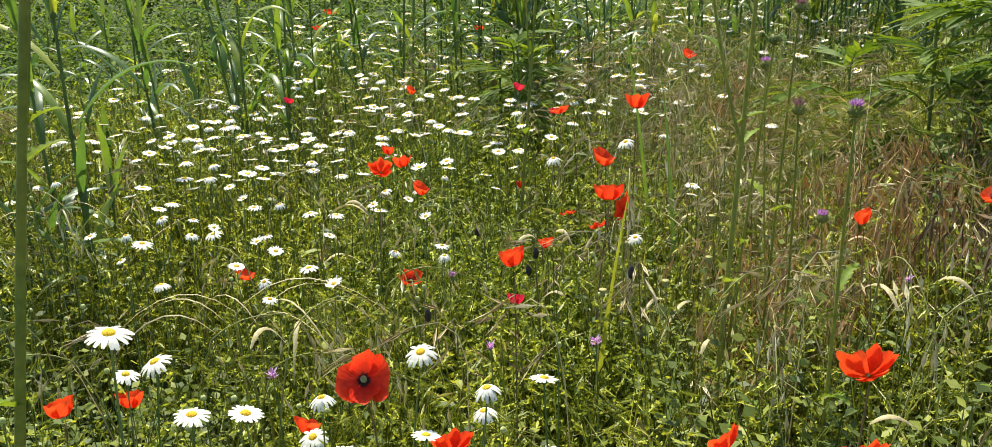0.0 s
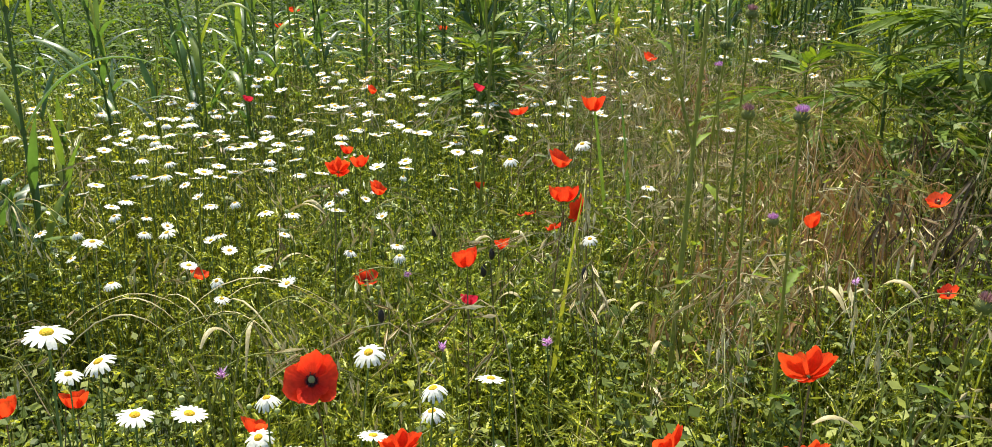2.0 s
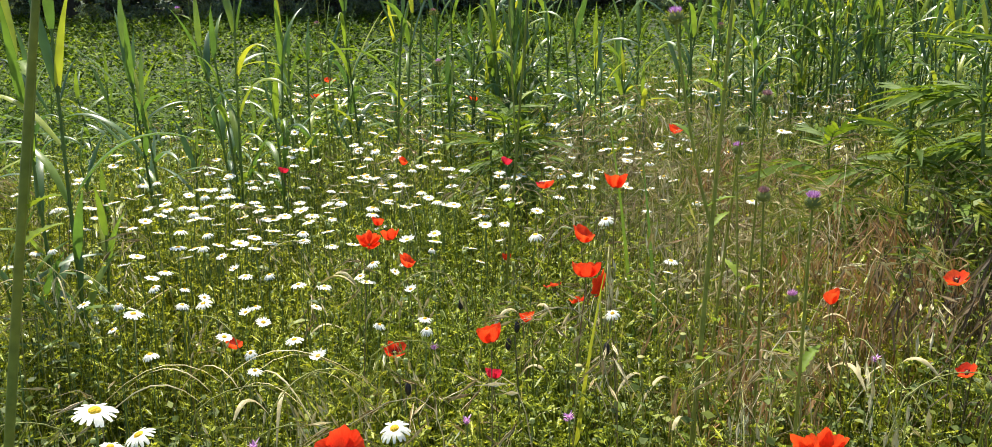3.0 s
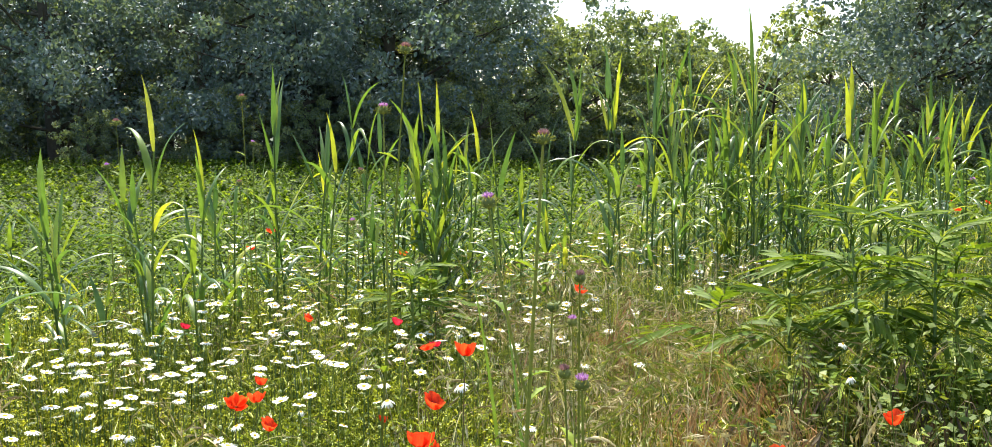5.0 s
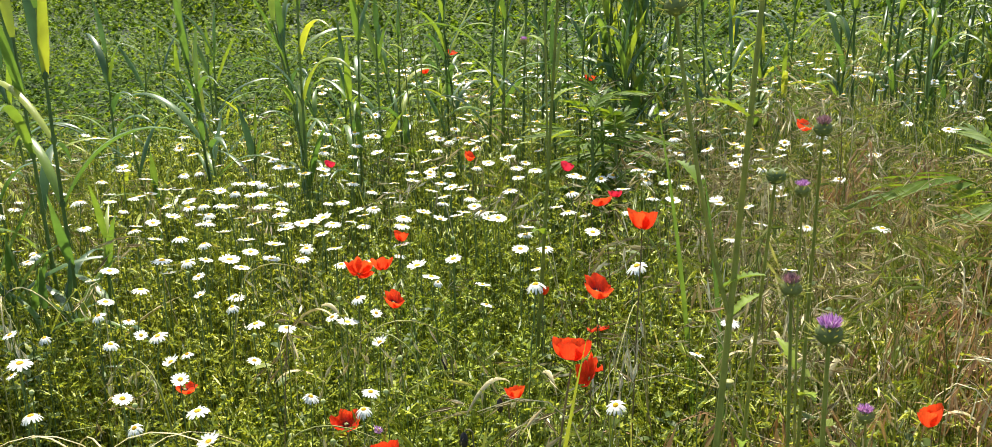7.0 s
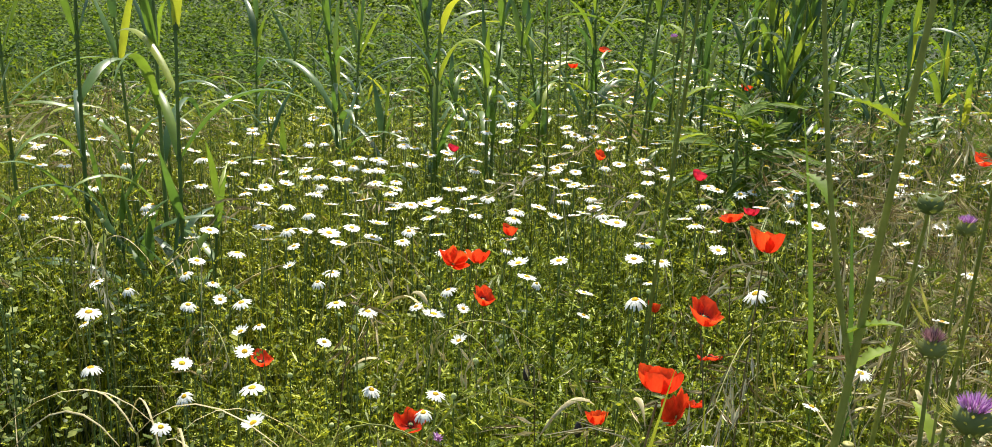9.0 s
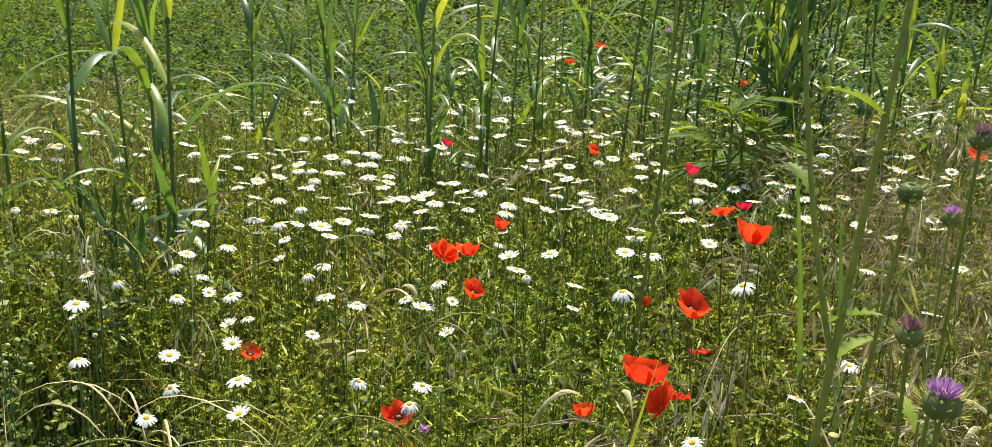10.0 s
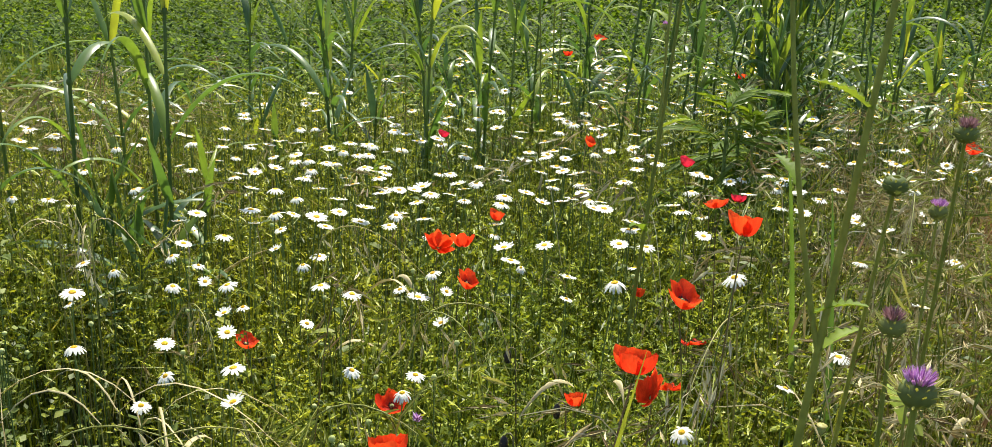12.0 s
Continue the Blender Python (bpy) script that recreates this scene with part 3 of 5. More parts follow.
def build_undergrowth():
    rng = np.random.default_rng(21)
    # feathery chamomile foliage, thick on the green side
    x, y = meadow_points(rng, 15500, 0.45, 4.7, 0.95)
    x, y = np.concatenate([x, rng.uniform(-0.3, 0.35, 900)]), np.concatenate([y, rng.uniform(1.5, 2.9, 900)])
    thin = np.abs((x + 0.7) * 0.66 + (y - 1.43) * 0.75) < 0.2
    thin &= np.hypot(x + 0.7, y - 1.40) < 0.42
    keep = rng.uniform(0, 1, len(x)) > np.maximum.reduce([0.5 * dryness(x, y), 0.8 * thin, 0.58 * ((x > 0.08) & (y < 1.3)), 0.6 * (np.hypot(x + 0.72, y - 1.35) < 0.3)])
    sow("chamomile_foliage", "dense feathery bright green chamomile foliage", "foliage", M_FOLIAGE, [sprig_template(rng, h) for h in (0.42, 0.45, 0.48, 0.5, 0.52, 0.55)], x[keep & (y < 2.7)], y[keep & (y < 2.7)], rng, (0.8, 1.06), 0.22)
    far = keep & (y >= 2.7)
    sow("chamomile_foliage", "dense feathery bright green chamomile foliage", "foliage", M_FOLIAGE, [sprig_template(rng, h, 8, 2) for h in (0.42, 0.45, 0.48, 0.5, 0.52, 0.55)], x[far], y[far], rng, (0.82, 1.06), 0.22)
    # broad-leaved weeds
    x, y = meadow_points(rng, 1500, 0.5, 4.6, 1.0)
    keep = rng.uniform(0, 1, len(x)) > 0.3 + 0.35 * (x < 0.2)
    sow("leafy_weed", "low broad-leaved green weeds among the grass", "weed", M_BROADLEAF, [oat_leaf_template(rng, l) for l in (0.022, 0.028, 0.034, 0.04)], x[keep], y[keep], rng, (0.9, 1.25), 0.25)
    x2, y2 = rng.uniform(0.25, 1.25, 170), rng.uniform(0.7, 1.9, 170)
    sow("lime_weed", "small yellow-green leafy weeds in the sun", "weed", M_BROADLEAF, [oat_leaf_template(rng, l) for l in (0.02, 0.025, 0.03)], x2, y2, rng, (0.9, 1.25), 0.25)
    x2 = np.concatenate([rng.uniform(0.42, 0.78, 30), rng.uniform(-0.64, -0.44, 16)])
    y2 = np.concatenate([rng.uniform(0.95, 1.35, 30), rng.uniform(0.75, 1.05, 16)])
    sow("lime_weed", "small yellow-green leafy weeds in the sun", "weed", M_LIMEWEED, [oat_leaf_template(rng, l) for l in (0.04, 0.05, 0.06)], x2, y2, rng, (0.8, 1.15), 0.3)
    # dark leaf colour here puts part of the elder's shade into the weeds
    x2, y2 = rng.uniform(1.15, 2.3, 430), rng.uniform(1.3, 2.45, 430)
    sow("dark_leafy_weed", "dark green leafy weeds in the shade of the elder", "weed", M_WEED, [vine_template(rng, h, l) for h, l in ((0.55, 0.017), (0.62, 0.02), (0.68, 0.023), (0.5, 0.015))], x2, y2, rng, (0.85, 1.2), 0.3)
    x2, y2 = rng.uniform(-1.0, -0.42, 150), rng.uniform(1.08, 1.58, 150)
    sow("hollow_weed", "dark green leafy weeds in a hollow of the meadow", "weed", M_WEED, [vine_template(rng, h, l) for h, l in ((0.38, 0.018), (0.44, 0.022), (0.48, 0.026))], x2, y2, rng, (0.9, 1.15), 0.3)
    x2, y2 = rng.uniform(0.3, 1.5, 260), rng.uniform(0.7, 1.7, 260)
    sow("creeping_weed", "small-leaved green weeds among the grass", "weed", M_WEED, [vine_template(rng, h, l) for h, l in ((0.5, 0.017), (0.56, 0.02))], x2, y2, rng, (0.85, 1.1), 0.3)
    # green grass blades
    x, y = meadow_points(rng, 9500, 0.45, 6.0, 1.0)
    keep = rng.uniform(0, 1, len(x)) < 0.30 + 0.6 * (x > 0.25)
    x, y = x[keep], y[keep]
    temps = [blade_template(rng, h, w, d) for h, w, d in ((0.5, 0.004, 0.12), (0.55, 0.005, 0.2), (0.6, 0.004, 0.08), (0.48, 0.006, 0.25), (0.62, 0.005, 0.3), (0.42, 0.004, 0.05))]
    sow("meadow_grass", "thin green and yellowing grass blades", "grass", M_GRASS, temps, x, y, rng, (0.7, 1.1), 0.35)
    # straw and brome
    x, y = meadow_points(rng, 14000, 0.6, 5.2, 1.0)
    keep = rng.uniform(0, 1, len(x)) < 0.014 + 0.25 * dryness(x, y)
    sow("brome_grass", "ripe straw-coloured brome grass with nodding awned heads", "grass", M_STRAW, [brome_template(rng, h) for h in (0.52, 0.58, 0.62, 0.68, 0.74)], x[keep], y[keep], rng, (0.85, 1.1), 0.25)
    x, y = meadow_points(rng, 12000, 0.6, 5.2, 1.0)
    keep = rng.uniform(0, 1, len(x)) < 0.02 + 0.24 * dryness(x, y)
    sow("green_brome_grass", "upright unripe yellow-green brome grass", "grass", M_GRASS, [brome_template(rng, h) for h in (0.54, 0.6, 0.66, 0.72)], x[keep], y[keep], rng, (0.85, 1.1), 0.18)
    x, y = meadow_points(rng, 9000, 0.8, 5.2, 1.0)
    keep = rng.uniform(0, 1, len(x)) < 0.03 + 0.3 * dryness(x, y)
    temps = [blade_template(rng, h, 0.0035, d) for h, d in ((0.5, 0.25), (0.45, 0.15), (0.55, 0.35))]
    sow("straw", "dry bent straw blades", "grass", M_STRAW, temps, x[keep], y[keep], rng, (0.7, 1.1), 0.5)
    x, y = meadow_points(rng, 11000, 0.9, 5.2, 1.0)
    keep = rng.uniform(0, 1, len(x)) < 0.12 * dryness(x, y)
    sow("straw_culms", "thin upright straw-coloured dry grass culms", "grass", M_STRAW, [culm_template(rng, h, 4) for h in (0.5, 0.58, 0.64, 0.7)], x[keep], y[keep], rng, (0.8, 1.1), 0.3)
    x, y = meadow_points(rng, 11000, 0.9, 5.2, 1.0)
    keep = rng.uniform(0, 1, len(x)) < 0.02 + 0.12 * dryness(x, y)
    sow("green_culms", "thin upright yellow-green grass culms", "grass", M_GRASS, [culm_template(rng, h, 3) for h in (0.5, 0.58, 0.64)], x[keep], y[keep], rng, (0.8, 1.1), 0.25)
    x, y = meadow_points(rng, 30000, 0.6, 5.2, 1.0)
    keep = rng.uniform(0, 1, len(x)) < 0.005 + 0.19 * dryness(x, y)
    temps = [blade_template(rng, h, w, d) for h, w, d in ((0.62, 0.0045, 0.32), (0.55, 0.0055, 0.42), (0.66, 0.004, 0.22), (0.5, 0.006, 0.36), (0.58, 0.005, 0.15), (0.46, 0.0055, 0.28))]
    sow("bleached_straw", "bleached bent grass blades lying across the growth", "grass", M_PALE, temps, x[keep], y[keep], rng, (0.8, 1.1), 0.45)
    # dead stalks in dark brown, added to deepen the shade by the elder
    x2, y2 = rng.uniform(0.95, 1.75, 200), rng.uniform(1.35, 2.35, 200)
    sow("dead_stalks", "dark brown dead weed stalks that deepen the shade under the elder", "weed", M_DEADSTALK, [culm_template(rng, h, 9) for h in (0.5, 0.56, 0.62)], x2, y2, rng, (0.85, 1.15), 0.35)
    # reddish ripe tufts
    x = np.concatenate([rng.normal(cx, 0.04, 24) for cx in (0.87, 1.12, 0.78, 1.0, 0.92, 0.60)])
    y = np.concatenate([rng.normal(cy, 0.05, 24) for cy in (2.2, 2.6, 2.9, 2.0, 1.85, 1.55)])
    sow("reddish_brome", "reddish-brown ripe brome tufts", "grass", M_RUST, [culm_template(rng, h, 10) for h in (0.53, 0.58, 0.62)], x, y, rng, (0.85, 1.08), 0.25)
    # low growth at the foot of the reeds and beyond the elder
    rng2 = np.random.default_rng(22)
    x = rng2.uniform(-5.0, 5.0, 8500)
    y = rng2.uniform(-3.5, 4.6, 8500)
    out = (x < -0.8 * y - 0.5) | (x > 0.6 * y + 0.7) | (y < 0.5)
    sow("outer_meadow_grass", "green grass of the wider meadow", "grass", M_GRASS, [tuft_template(rng2, h) for h in (0.36, 0.42, 0.48, 0.4)], x[out], y[out], rng2, (0.7, 1.1), 0.3)
    xw, yw = rng2.uniform(-13, 13, 4200), rng2.uniform(-12, 4.2, 4200)
    wide = (np.abs(xw) > 4.8) | (yw < -3.3)
    sow("wide_meadow_grass", "tufted green grass of the open meadow", "grass", M_GRASS, [tuft_template(rng2, h) for h in (0.3, 0.36, 0.26)], xw[wide], yw[wide], rng2, (1.2, 2.0), 0.3)
    edge = out & (np.hypot(x, y - 2.0) < 3.2) & (rng2.uniform(0, 1, len(x)) < 0.5) & (y > 0.3)
    x, y = x[edge] + rng2.normal(0, 0.1, int(edge.sum())), y[edge] + rng2.normal(0, 0.1, int(edge.sum()))
    sow("edge_foliage", "loose feathery green foliage at the meadow's edge", "foliage", M_FOLIAGE, [sprig_template(rng2, h) for h in (0.44, 0.5, 0.54)], x, y, rng2, (0.8, 1.1), 0.25)
    x = rng2.uniform(0.8, 7.0, 5200)
    y = rng2.uniform(4.2, 9.5, 5200)
    sow("verge_grass", "pale mixed grass at the foot of the reeds", "grass", M_GRASS, [blade_template(rng, h, 0.007, d) for h, d in ((0.5, 0.2), (0.6, 0.3), (0.42, 0.1))], x, y, rng2, (0.7, 1.1), 0.4)


build_undergrowth()


# ---- reeds ----
def make_reed(seed, height, leaves, spread_out):
    rng = np.random.default_rng(seed)
    root = empty("reed", "tall green reed grass with long arching leaves", "reed", "reeds along the field")
    lean = rng.uniform(-0.06, 0.06, 2)
    stem = bezier((0, 0, -0.02), (0, 0, height * 0.5), (lean[0], lean[1], height), 9)
    sp = Soup().add(*tube(stem, np.linspace(0.0062, 0.0032, 9), 6))
    for k in range(1, 8):
        sp.add(*tube(np.array([stem[k] - (0, 0, 0.006), stem[k], stem[k] + (0, 0, 0.006)]), [0.0058, 0.0075, 0.0056], 6))
    part("stem", sp, M_REEDSTEM, root)
    a = rng.uniform(0, 6.3)
    for k in range(leaves):
        f = 0.22 + 0.78 * (k / (leaves - 1)) ** 0.75
        p = stem[min(8, int(round(f * 8)))]
        a += math.pi + rng.uniform(-0.8, 0.8)
        d = np.array([math.cos(a), math.sin(a), 0])
        ln = rng.uniform(0.22, 0.42) * (0.85 + 0.2 * f)
        start = rng.uniform(0.38, 0.75) * spread_out
        end = rng.uniform(2.2, 3.0) if rng.uniform() < 0.78 else rng.uniform(0.9, 1.7)
        if k == leaves - 1:
            start, end, ln = 0.06, rng.uniform(0.15, 0.6), rng.uniform(0.19, 0.26)
        elif k >= leaves - 3:
            start, end, ln = rng.uniform(0.14, 0.34), rng.uniform(0.5, 2.4), rng.uniform(0.24, 0.36)
        n = 13
        t = np.linspace(0, 1, n)
        lean_by = start + (end - start) * t ** 1.4
        step = np.stack([np.sin(lean_by) * d[0], np.sin(lean_by) * d[1], np.cos(lean_by)], 1) * ln / (n - 1)
        path = p + np.concatenate([np.zeros((1, 3)), np.cumsum(step[:-1], 0)])
        w = rng.uniform(0.016, 0.026) * np.array([0.5, 0.75, 0.92, 1, 1, 0.97, 0.9, 0.8, 0.68, 0.52, 0.35, 0.18, 0.02])
        sp = Soup().add(*blade(path, w, np.cross((0, 0, 1), d), 0.4, rng.uniform(-0.9, 0.9)))
        part("leaf", sp, M_STRAW if k == 0 and seed % 3 == 0 else M_REED, root)
    return root


REEDS = [make_reed(100 + i, 1.0, n, s) for i, (n, s) in enumerate(((9, 1.1), (8, 0.9), (9, 1.2), (11, 1.0), (9, 0.8), (11, 1.1), (9, 0.95)))]
# x, y, height of the stalk: the near stand beside the daisies, then the row along the crop
near_reeds = ((-1.24, 1.99, 1.08), (-1.09, 2.09, 1.05), (-0.99, 2.03, 1.12), (-0.95, 2.07, 0.60), (-1.03, 1.98, 0.52), (-1.08, 1.95, 0.55), (-0.99, 1.93, 0.48), (-1.13, 2.02, 0.6), (-0.92, 1.98, 0.5), (-1.30, 2.77, 0.62), (-1.27, 2.80, 0.50), (-1.17, 2.92, 0.98), (-1.12, 2.89, 0.80), (-1.05, 2.95, 0.62),
              (-1.45, 2.35, 0.95), (-1.62, 2.65, 0.9), (-1.38, 1.85, 0.85), (-1.55, 2.05, 1.0))
row_reeds = ((-0.91, 3.05, 1.15), (-0.93, 3.12, 0.92), (-1.02, 3.30, 0.95), (-0.83, 3.30, 1.0), (-0.80, 3.22, 0.78), (-0.87, 3.60, 0.9), (-0.69, 3.90, 1.22), (-0.63, 3.85, 0.9), (-0.39, 3.92, 1.25), (-0.33, 4.0, 1.1),
             (-0.25, 4.20, 1.12), (-0.17, 4.05, 0.95), (-0.07, 4.04, 1.22), (-0.02, 4.10, 1.0), (0.05, 3.98, 1.18), (0.10, 4.48, 1.05), (0.16, 4.15, 1.08), (0.30, 4.10, 0.95), (0.42, 4.30, 0.85), (0.55, 4.35, 0.8), (-1.45, 3.4, 0.8), (-1.75, 3.2, 0.85))
reed_spots = [*near_reeds, *row_reeds]
rr = np.random.default_rng(77)
for _ in range(24):       # young shoots along the field's edge
    reed_spots.append((rr.uniform(-2.2, 0.7), rr.normal(3.75, 0.25), rr.uniform(0.45, 0.8)))
for _ in range(14):       # the row before the crop
    reed_spots.append((rr.uniform(-0.95, 0.75), rr.normal(3.95, 0.18), rr.uniform(0.7, 1.08)))
for _ in range(14):       # the clump in the middle
    reed_spots.append((rr.normal(0.02, 0.2), rr.normal(4.0, 0.15), rr.uniform(0.75, 1.1)))
for _ in range(46):       # the tallest stand
    reed_spots.append((rr.normal(1.55, 0.38), rr.normal(4.95, 0.35), rr.uniform(0.85, 1.5)))
for _ in range(104):      # the long stand behind the elder
    x = 1.8 + 3.4 * rr.uniform() ** 1.3
    reed_spots.append((x, 4.9 + 0.42 * (x - 1.7) + rr.normal(0, 0.4), rr.uniform(0.85, 1.26)))
for i, (x, y, h) in enumerate(reed_spots):
    q = 0.7 + 0.3 * h
    place(REEDS[i % 3 if i < len(near_reeds) else i % len(REEDS)], pose(x, y, float(ground_z(x, y)), 0, 0, 137.5 * i) @ Matrix.Diagonal((q, q, h, 1)))


# ---- dwarf elder ----
def elder_leaf(rng, ln):
    """A compound leaf: midrib and toothed lance-shaped leaflets in pairs. Grows along +x, drooping."""
    sp = Soup()
    rib = bezier((0, 0, 0), (ln * 0.55, 0, ln * 0.34), (ln * 0.92, 0, -ln * 0.42), 9)
    sp.add(*tube(rib, np.linspace(0.003, 0.0012, 9), 4))
    spots = [(i, s) for i in (2, 3, 4, 5, 6, 7) for s in (-1, 1)] + [(8, 0)]
    for i, s in spots:
        p = rib[i]
        d = unit((0.8 if s else 1.0, 0.62 * s, -0.35 + rng.uniform(-0.3, 0.1)))
        l2 = ln * rng.uniform(0.44, 0.56) * (1.0 if i < 7 else 0.9)
        path = bezier(p, p + d * l2 * 0.5 + (0, 0, 0.05 * l2), p + d * l2 + (0, 0, -0.5 * l2) + np.array([0.12 * l2 * abs(s), 0, 0]), 8)
        w = l2 * 0.165 * np.array([0.12, 0.62, 0.95, 1.0, 0.86, 0.62, 0.32, 0.02]) * (1 + 0.06 * (np.arange(8) % 2))
        sp.add(*blade(path, w, np.cross(d, (0, 0, 1)), 0.28))
    return sp


def make_elder(name, label, spots, seed, leaf_len):
    rng = np.random.default_rng(seed)
    root = empty(name, label, "shrub")
    leaf_meshes = [elder_leaf(rng, leaf_len * s).mesh("leaf", M_ELDER) for s in (0.75, 0.9, 1.0, 1.1)]
    base = np.array([spots[0][0], spots[0][1], 0.0])
    root.location = base
    for x, y, h in spots:
        b = np.array([x, y, -0.02]) - base
        top = b + (rng.uniform(-0.05, 0.05), rng.uniform(-0.05, 0.05), h)
        stem = bezier(b, (b + top) / 2 + (0.02, 0, 0), top, 9)
        part("stem", Soup().add(*tube(stem, np.linspace(0.008, 0.004, 9), 7)), M_STEM, root)
        n = max(4, int(h / 0.08))
        for k in range(n):
            f = 0.24 + 0.76 * k / (n - 1)
            p = stem[min(8, int(round(f * 8)))]
            for half in (0, math.pi):
                a = k * 1.57 + half + rng.uniform(-0.3, 0.3)
                tilt = -radians(22 + 38 * max(0, f - 0.75) / 0.25 + rng.uniform(-12, 12))
                ob = part("leaf", leaf_meshes[rng.integers(0, 4) if f < 0.9 else 0], M_ELDER, root)
                ob.matrix_basis = Matrix.Translation(p) @ Euler((0, tilt, a)).to_matrix().to_4x4()
    return root


make_elder("dwarf_elder", "leafy dark green dwarf elder shrub with long compound leaves", [(1.42, 2.45, 0.95), (1.22, 2.55, 0.82), (1.58, 2.42, 0.92), (1.50, 2.62, 0.95), (1.75, 2.60, 0.85), (1.10, 2.72, 0.66), (1.32, 2.38, 0.62), (1.68, 2.20, 0.66), (1.90, 2.35, 0.70), (1.95, 2.05, 0.60), (1.60, 2.05, 0.48), (2.05, 2.5, 0.72)], 31, 0.215)
make_elder("dwarf_elder", "small young dwarf elder plant among the daisies", [(0.02, 3.05, 0.70), (0.10, 3.12, 0.64), (-0.06, 3.12, 0.62), (0.03, 3.2, 0.72)], 32, 0.17)


# ---- daisies ----
def ray_petal(rng, ln, w, droop):
    path = np.array([(0.0035, 0, 0), (ln * 0.4, 0, 0.0012), (ln * 0.8, 0, 0.0004 - droop * 0.5), (ln, 0, -droop)])
    v, f, uv = blade(path, w * np.array([0.55, 1.0, 0.98, 0.55]), (0, 1, 0), 0.12)
    return v, f, uv


def make_daisy(seed, height, radius, count, droop, tilt, separate, disc_h=0.003):
    """A daisy on a ground-rooted stem; its flower centre lies at the returned offset from the root."""
    rng = np.random.default_rng(seed)
    root = empty("daisy", "white daisy with a yellow centre on a thin green stem", "daisy", "daisies in the meadow")
    bend = rng.uniform(-0.05, 0.05, 2)
    top = np.array([bend[0], bend[1], height])
    face = unit((math.sin(tilt[0]), math.sin(tilt[1]), 1.0))
    stem = bezier((0, 0, -0.02), (0, 0, height * 0.65), top - face * 0.006, 7)
    part("stem", Soup().add(*tube(stem, np.linspace(0.0019, 0.0012, 7), 5)), M_STEM, root)
    r = facing(face)
    cup = lathe([(0.0012, -0.006), (0.0045, -0.004), (0.0062, -0.0008), (0.002, 0.0)], 8)
    part("calyx", Soup().add(cup[0] @ r.T + top, cup[1]), M_STEM, root)
    d = dome(0.0066, disc_h, 0.0, 4, 12)
    part("disc", Soup().add(d[0] @ r.T + top, d[1]), M_DISC, root)
    rays = Soup()
    for k in range(count):
        a = 2 * math.pi * k / count + rng.uniform(-0.08, 0.08)
        v, f, uv = ray_petal(rng, radius * rng.uniform(0.9, 1.06), rng.uniform(0.0044, 0.0058), droop + rng.uniform(-0.001, 0.002))
        v = v @ turn_z(a).T @ r.T + top
        if separate:
            part("petal", Soup().add(v, f, uv), M_WHITE, root)
        else:
            rays.add(v, f, uv)
    if not separate:
        part("petal_ring", rays, M_WHITE, root)
    return root, top


DAISIES = [make_daisy(200 + i, 0.6, r, n, d, t, sep) for i, (r, n, d, t, sep) in enumerate((
    (0.021, 17, 0.002, (0.1, -0.05), True), (0.022, 15, 0.005, (-0.15, -0.22), True), (0.020, 19, 0.000, (0.15, 0.12), True), (0.019, 16, 0.007, (-0.1, 0.02), True),
    (0.021, 17, -0.002, (0.12, 0.2), False), (0.020, 18, -0.004, (-0.1, 0.22), False), (0.021, 15, 0.002, (0.05, -0.05), False), (0.018, 14, 0.000, (-0.15, 0.2), False), (0.019, 16, 0.004, (0.1, 0.15), False)))]


def put_daisy(k, x, y, z, rz, size=1.0):
    """Roots a daisy so that its flower stands at x, y, z."""
    root, top = DAISIES[k]
    g = float(ground_z(x, y))
    s = (z - g) / 0.6
    q = size * (0.82 + 0.3 * ((x * 37.7 + y * 91.3) % 1.0))
    off = turn_z(rz) @ top * q
    place(root, Matrix.Translation((x - off[0], y - off[1], g)) @ Matrix.Rotation(rz, 4, "Z") @ Matrix.Diagonal((q, q, s, 1)))


daisy_near = [(-0.22, 0.66, 0.86), (0.01, 0.89, 0.72), (0.15, 0.83, 0.72), (0.09, 0.81, 0.72), (-0.31, 0.84, 0.72),
              (-0.285, 0.86, 0.725), (-0.15, 0.76, 0.72), (-0.08, 0.79, 0.72), (-0.22, 0.79, 0.70), (-0.10, 0.81, 0.66), (0.02, 0.83, 0.65), (0.08, 0.88, 0.65), (-0.09, 0.90, 0.58), (0.15, 0.90, 0.58)]
daisy_tall = [(-0.544, 1.405, 0.66), (-0.504, 1.365, 0.6), (-0.75, 1.872, 0.616), (-0.545, 1.72, 0.56), (-0.28, 1.716, 0.6), (0.164, 1.7, 0.716), (-0.059, 1.847, 0.658), (0.31, 1.78, 0.726), (1.084, 1.7, 0.844), (1.12, 1.75, 0.76), (0.416, 1.58, 0.677)]
# flowers about knee height, by strips from the path to the crop
daisy_front = [(-0.29, 1.28), (-0.2, 1.34), (-0.32, 1.35), (-0.26, 1.41), (-0.39, 1.42), (-0.61, 1.45), (-0.03, 1.46), (-0.12, 1.48), (-0.34, 1.49), (-0.04, 1.51), (-0.39, 1.54), (0.31, 1.54), (-0.38, 1.57), (-0.26, 1.57), (-0.73, 1.58), (-0.66, 1.58), (-0.53, 1.58), (-0.5, 1.62), (-0.56, 1.67), (-0.09, 1.67), (-0.63, 1.68), (-0.33, 1.7), (-0.66, 1.74), (-0.21, 1.75), (-0.41, 1.76), (-1.15, 1.77), (-0.14, 1.78), (-1.08, 1.8), (-0.5, 1.8), (-0.2, 1.84), (-0.13, 1.84), (0.04, 1.85), (-0.56, 1.89), (-0.99, 1.94), (-0.08, 1.94)]
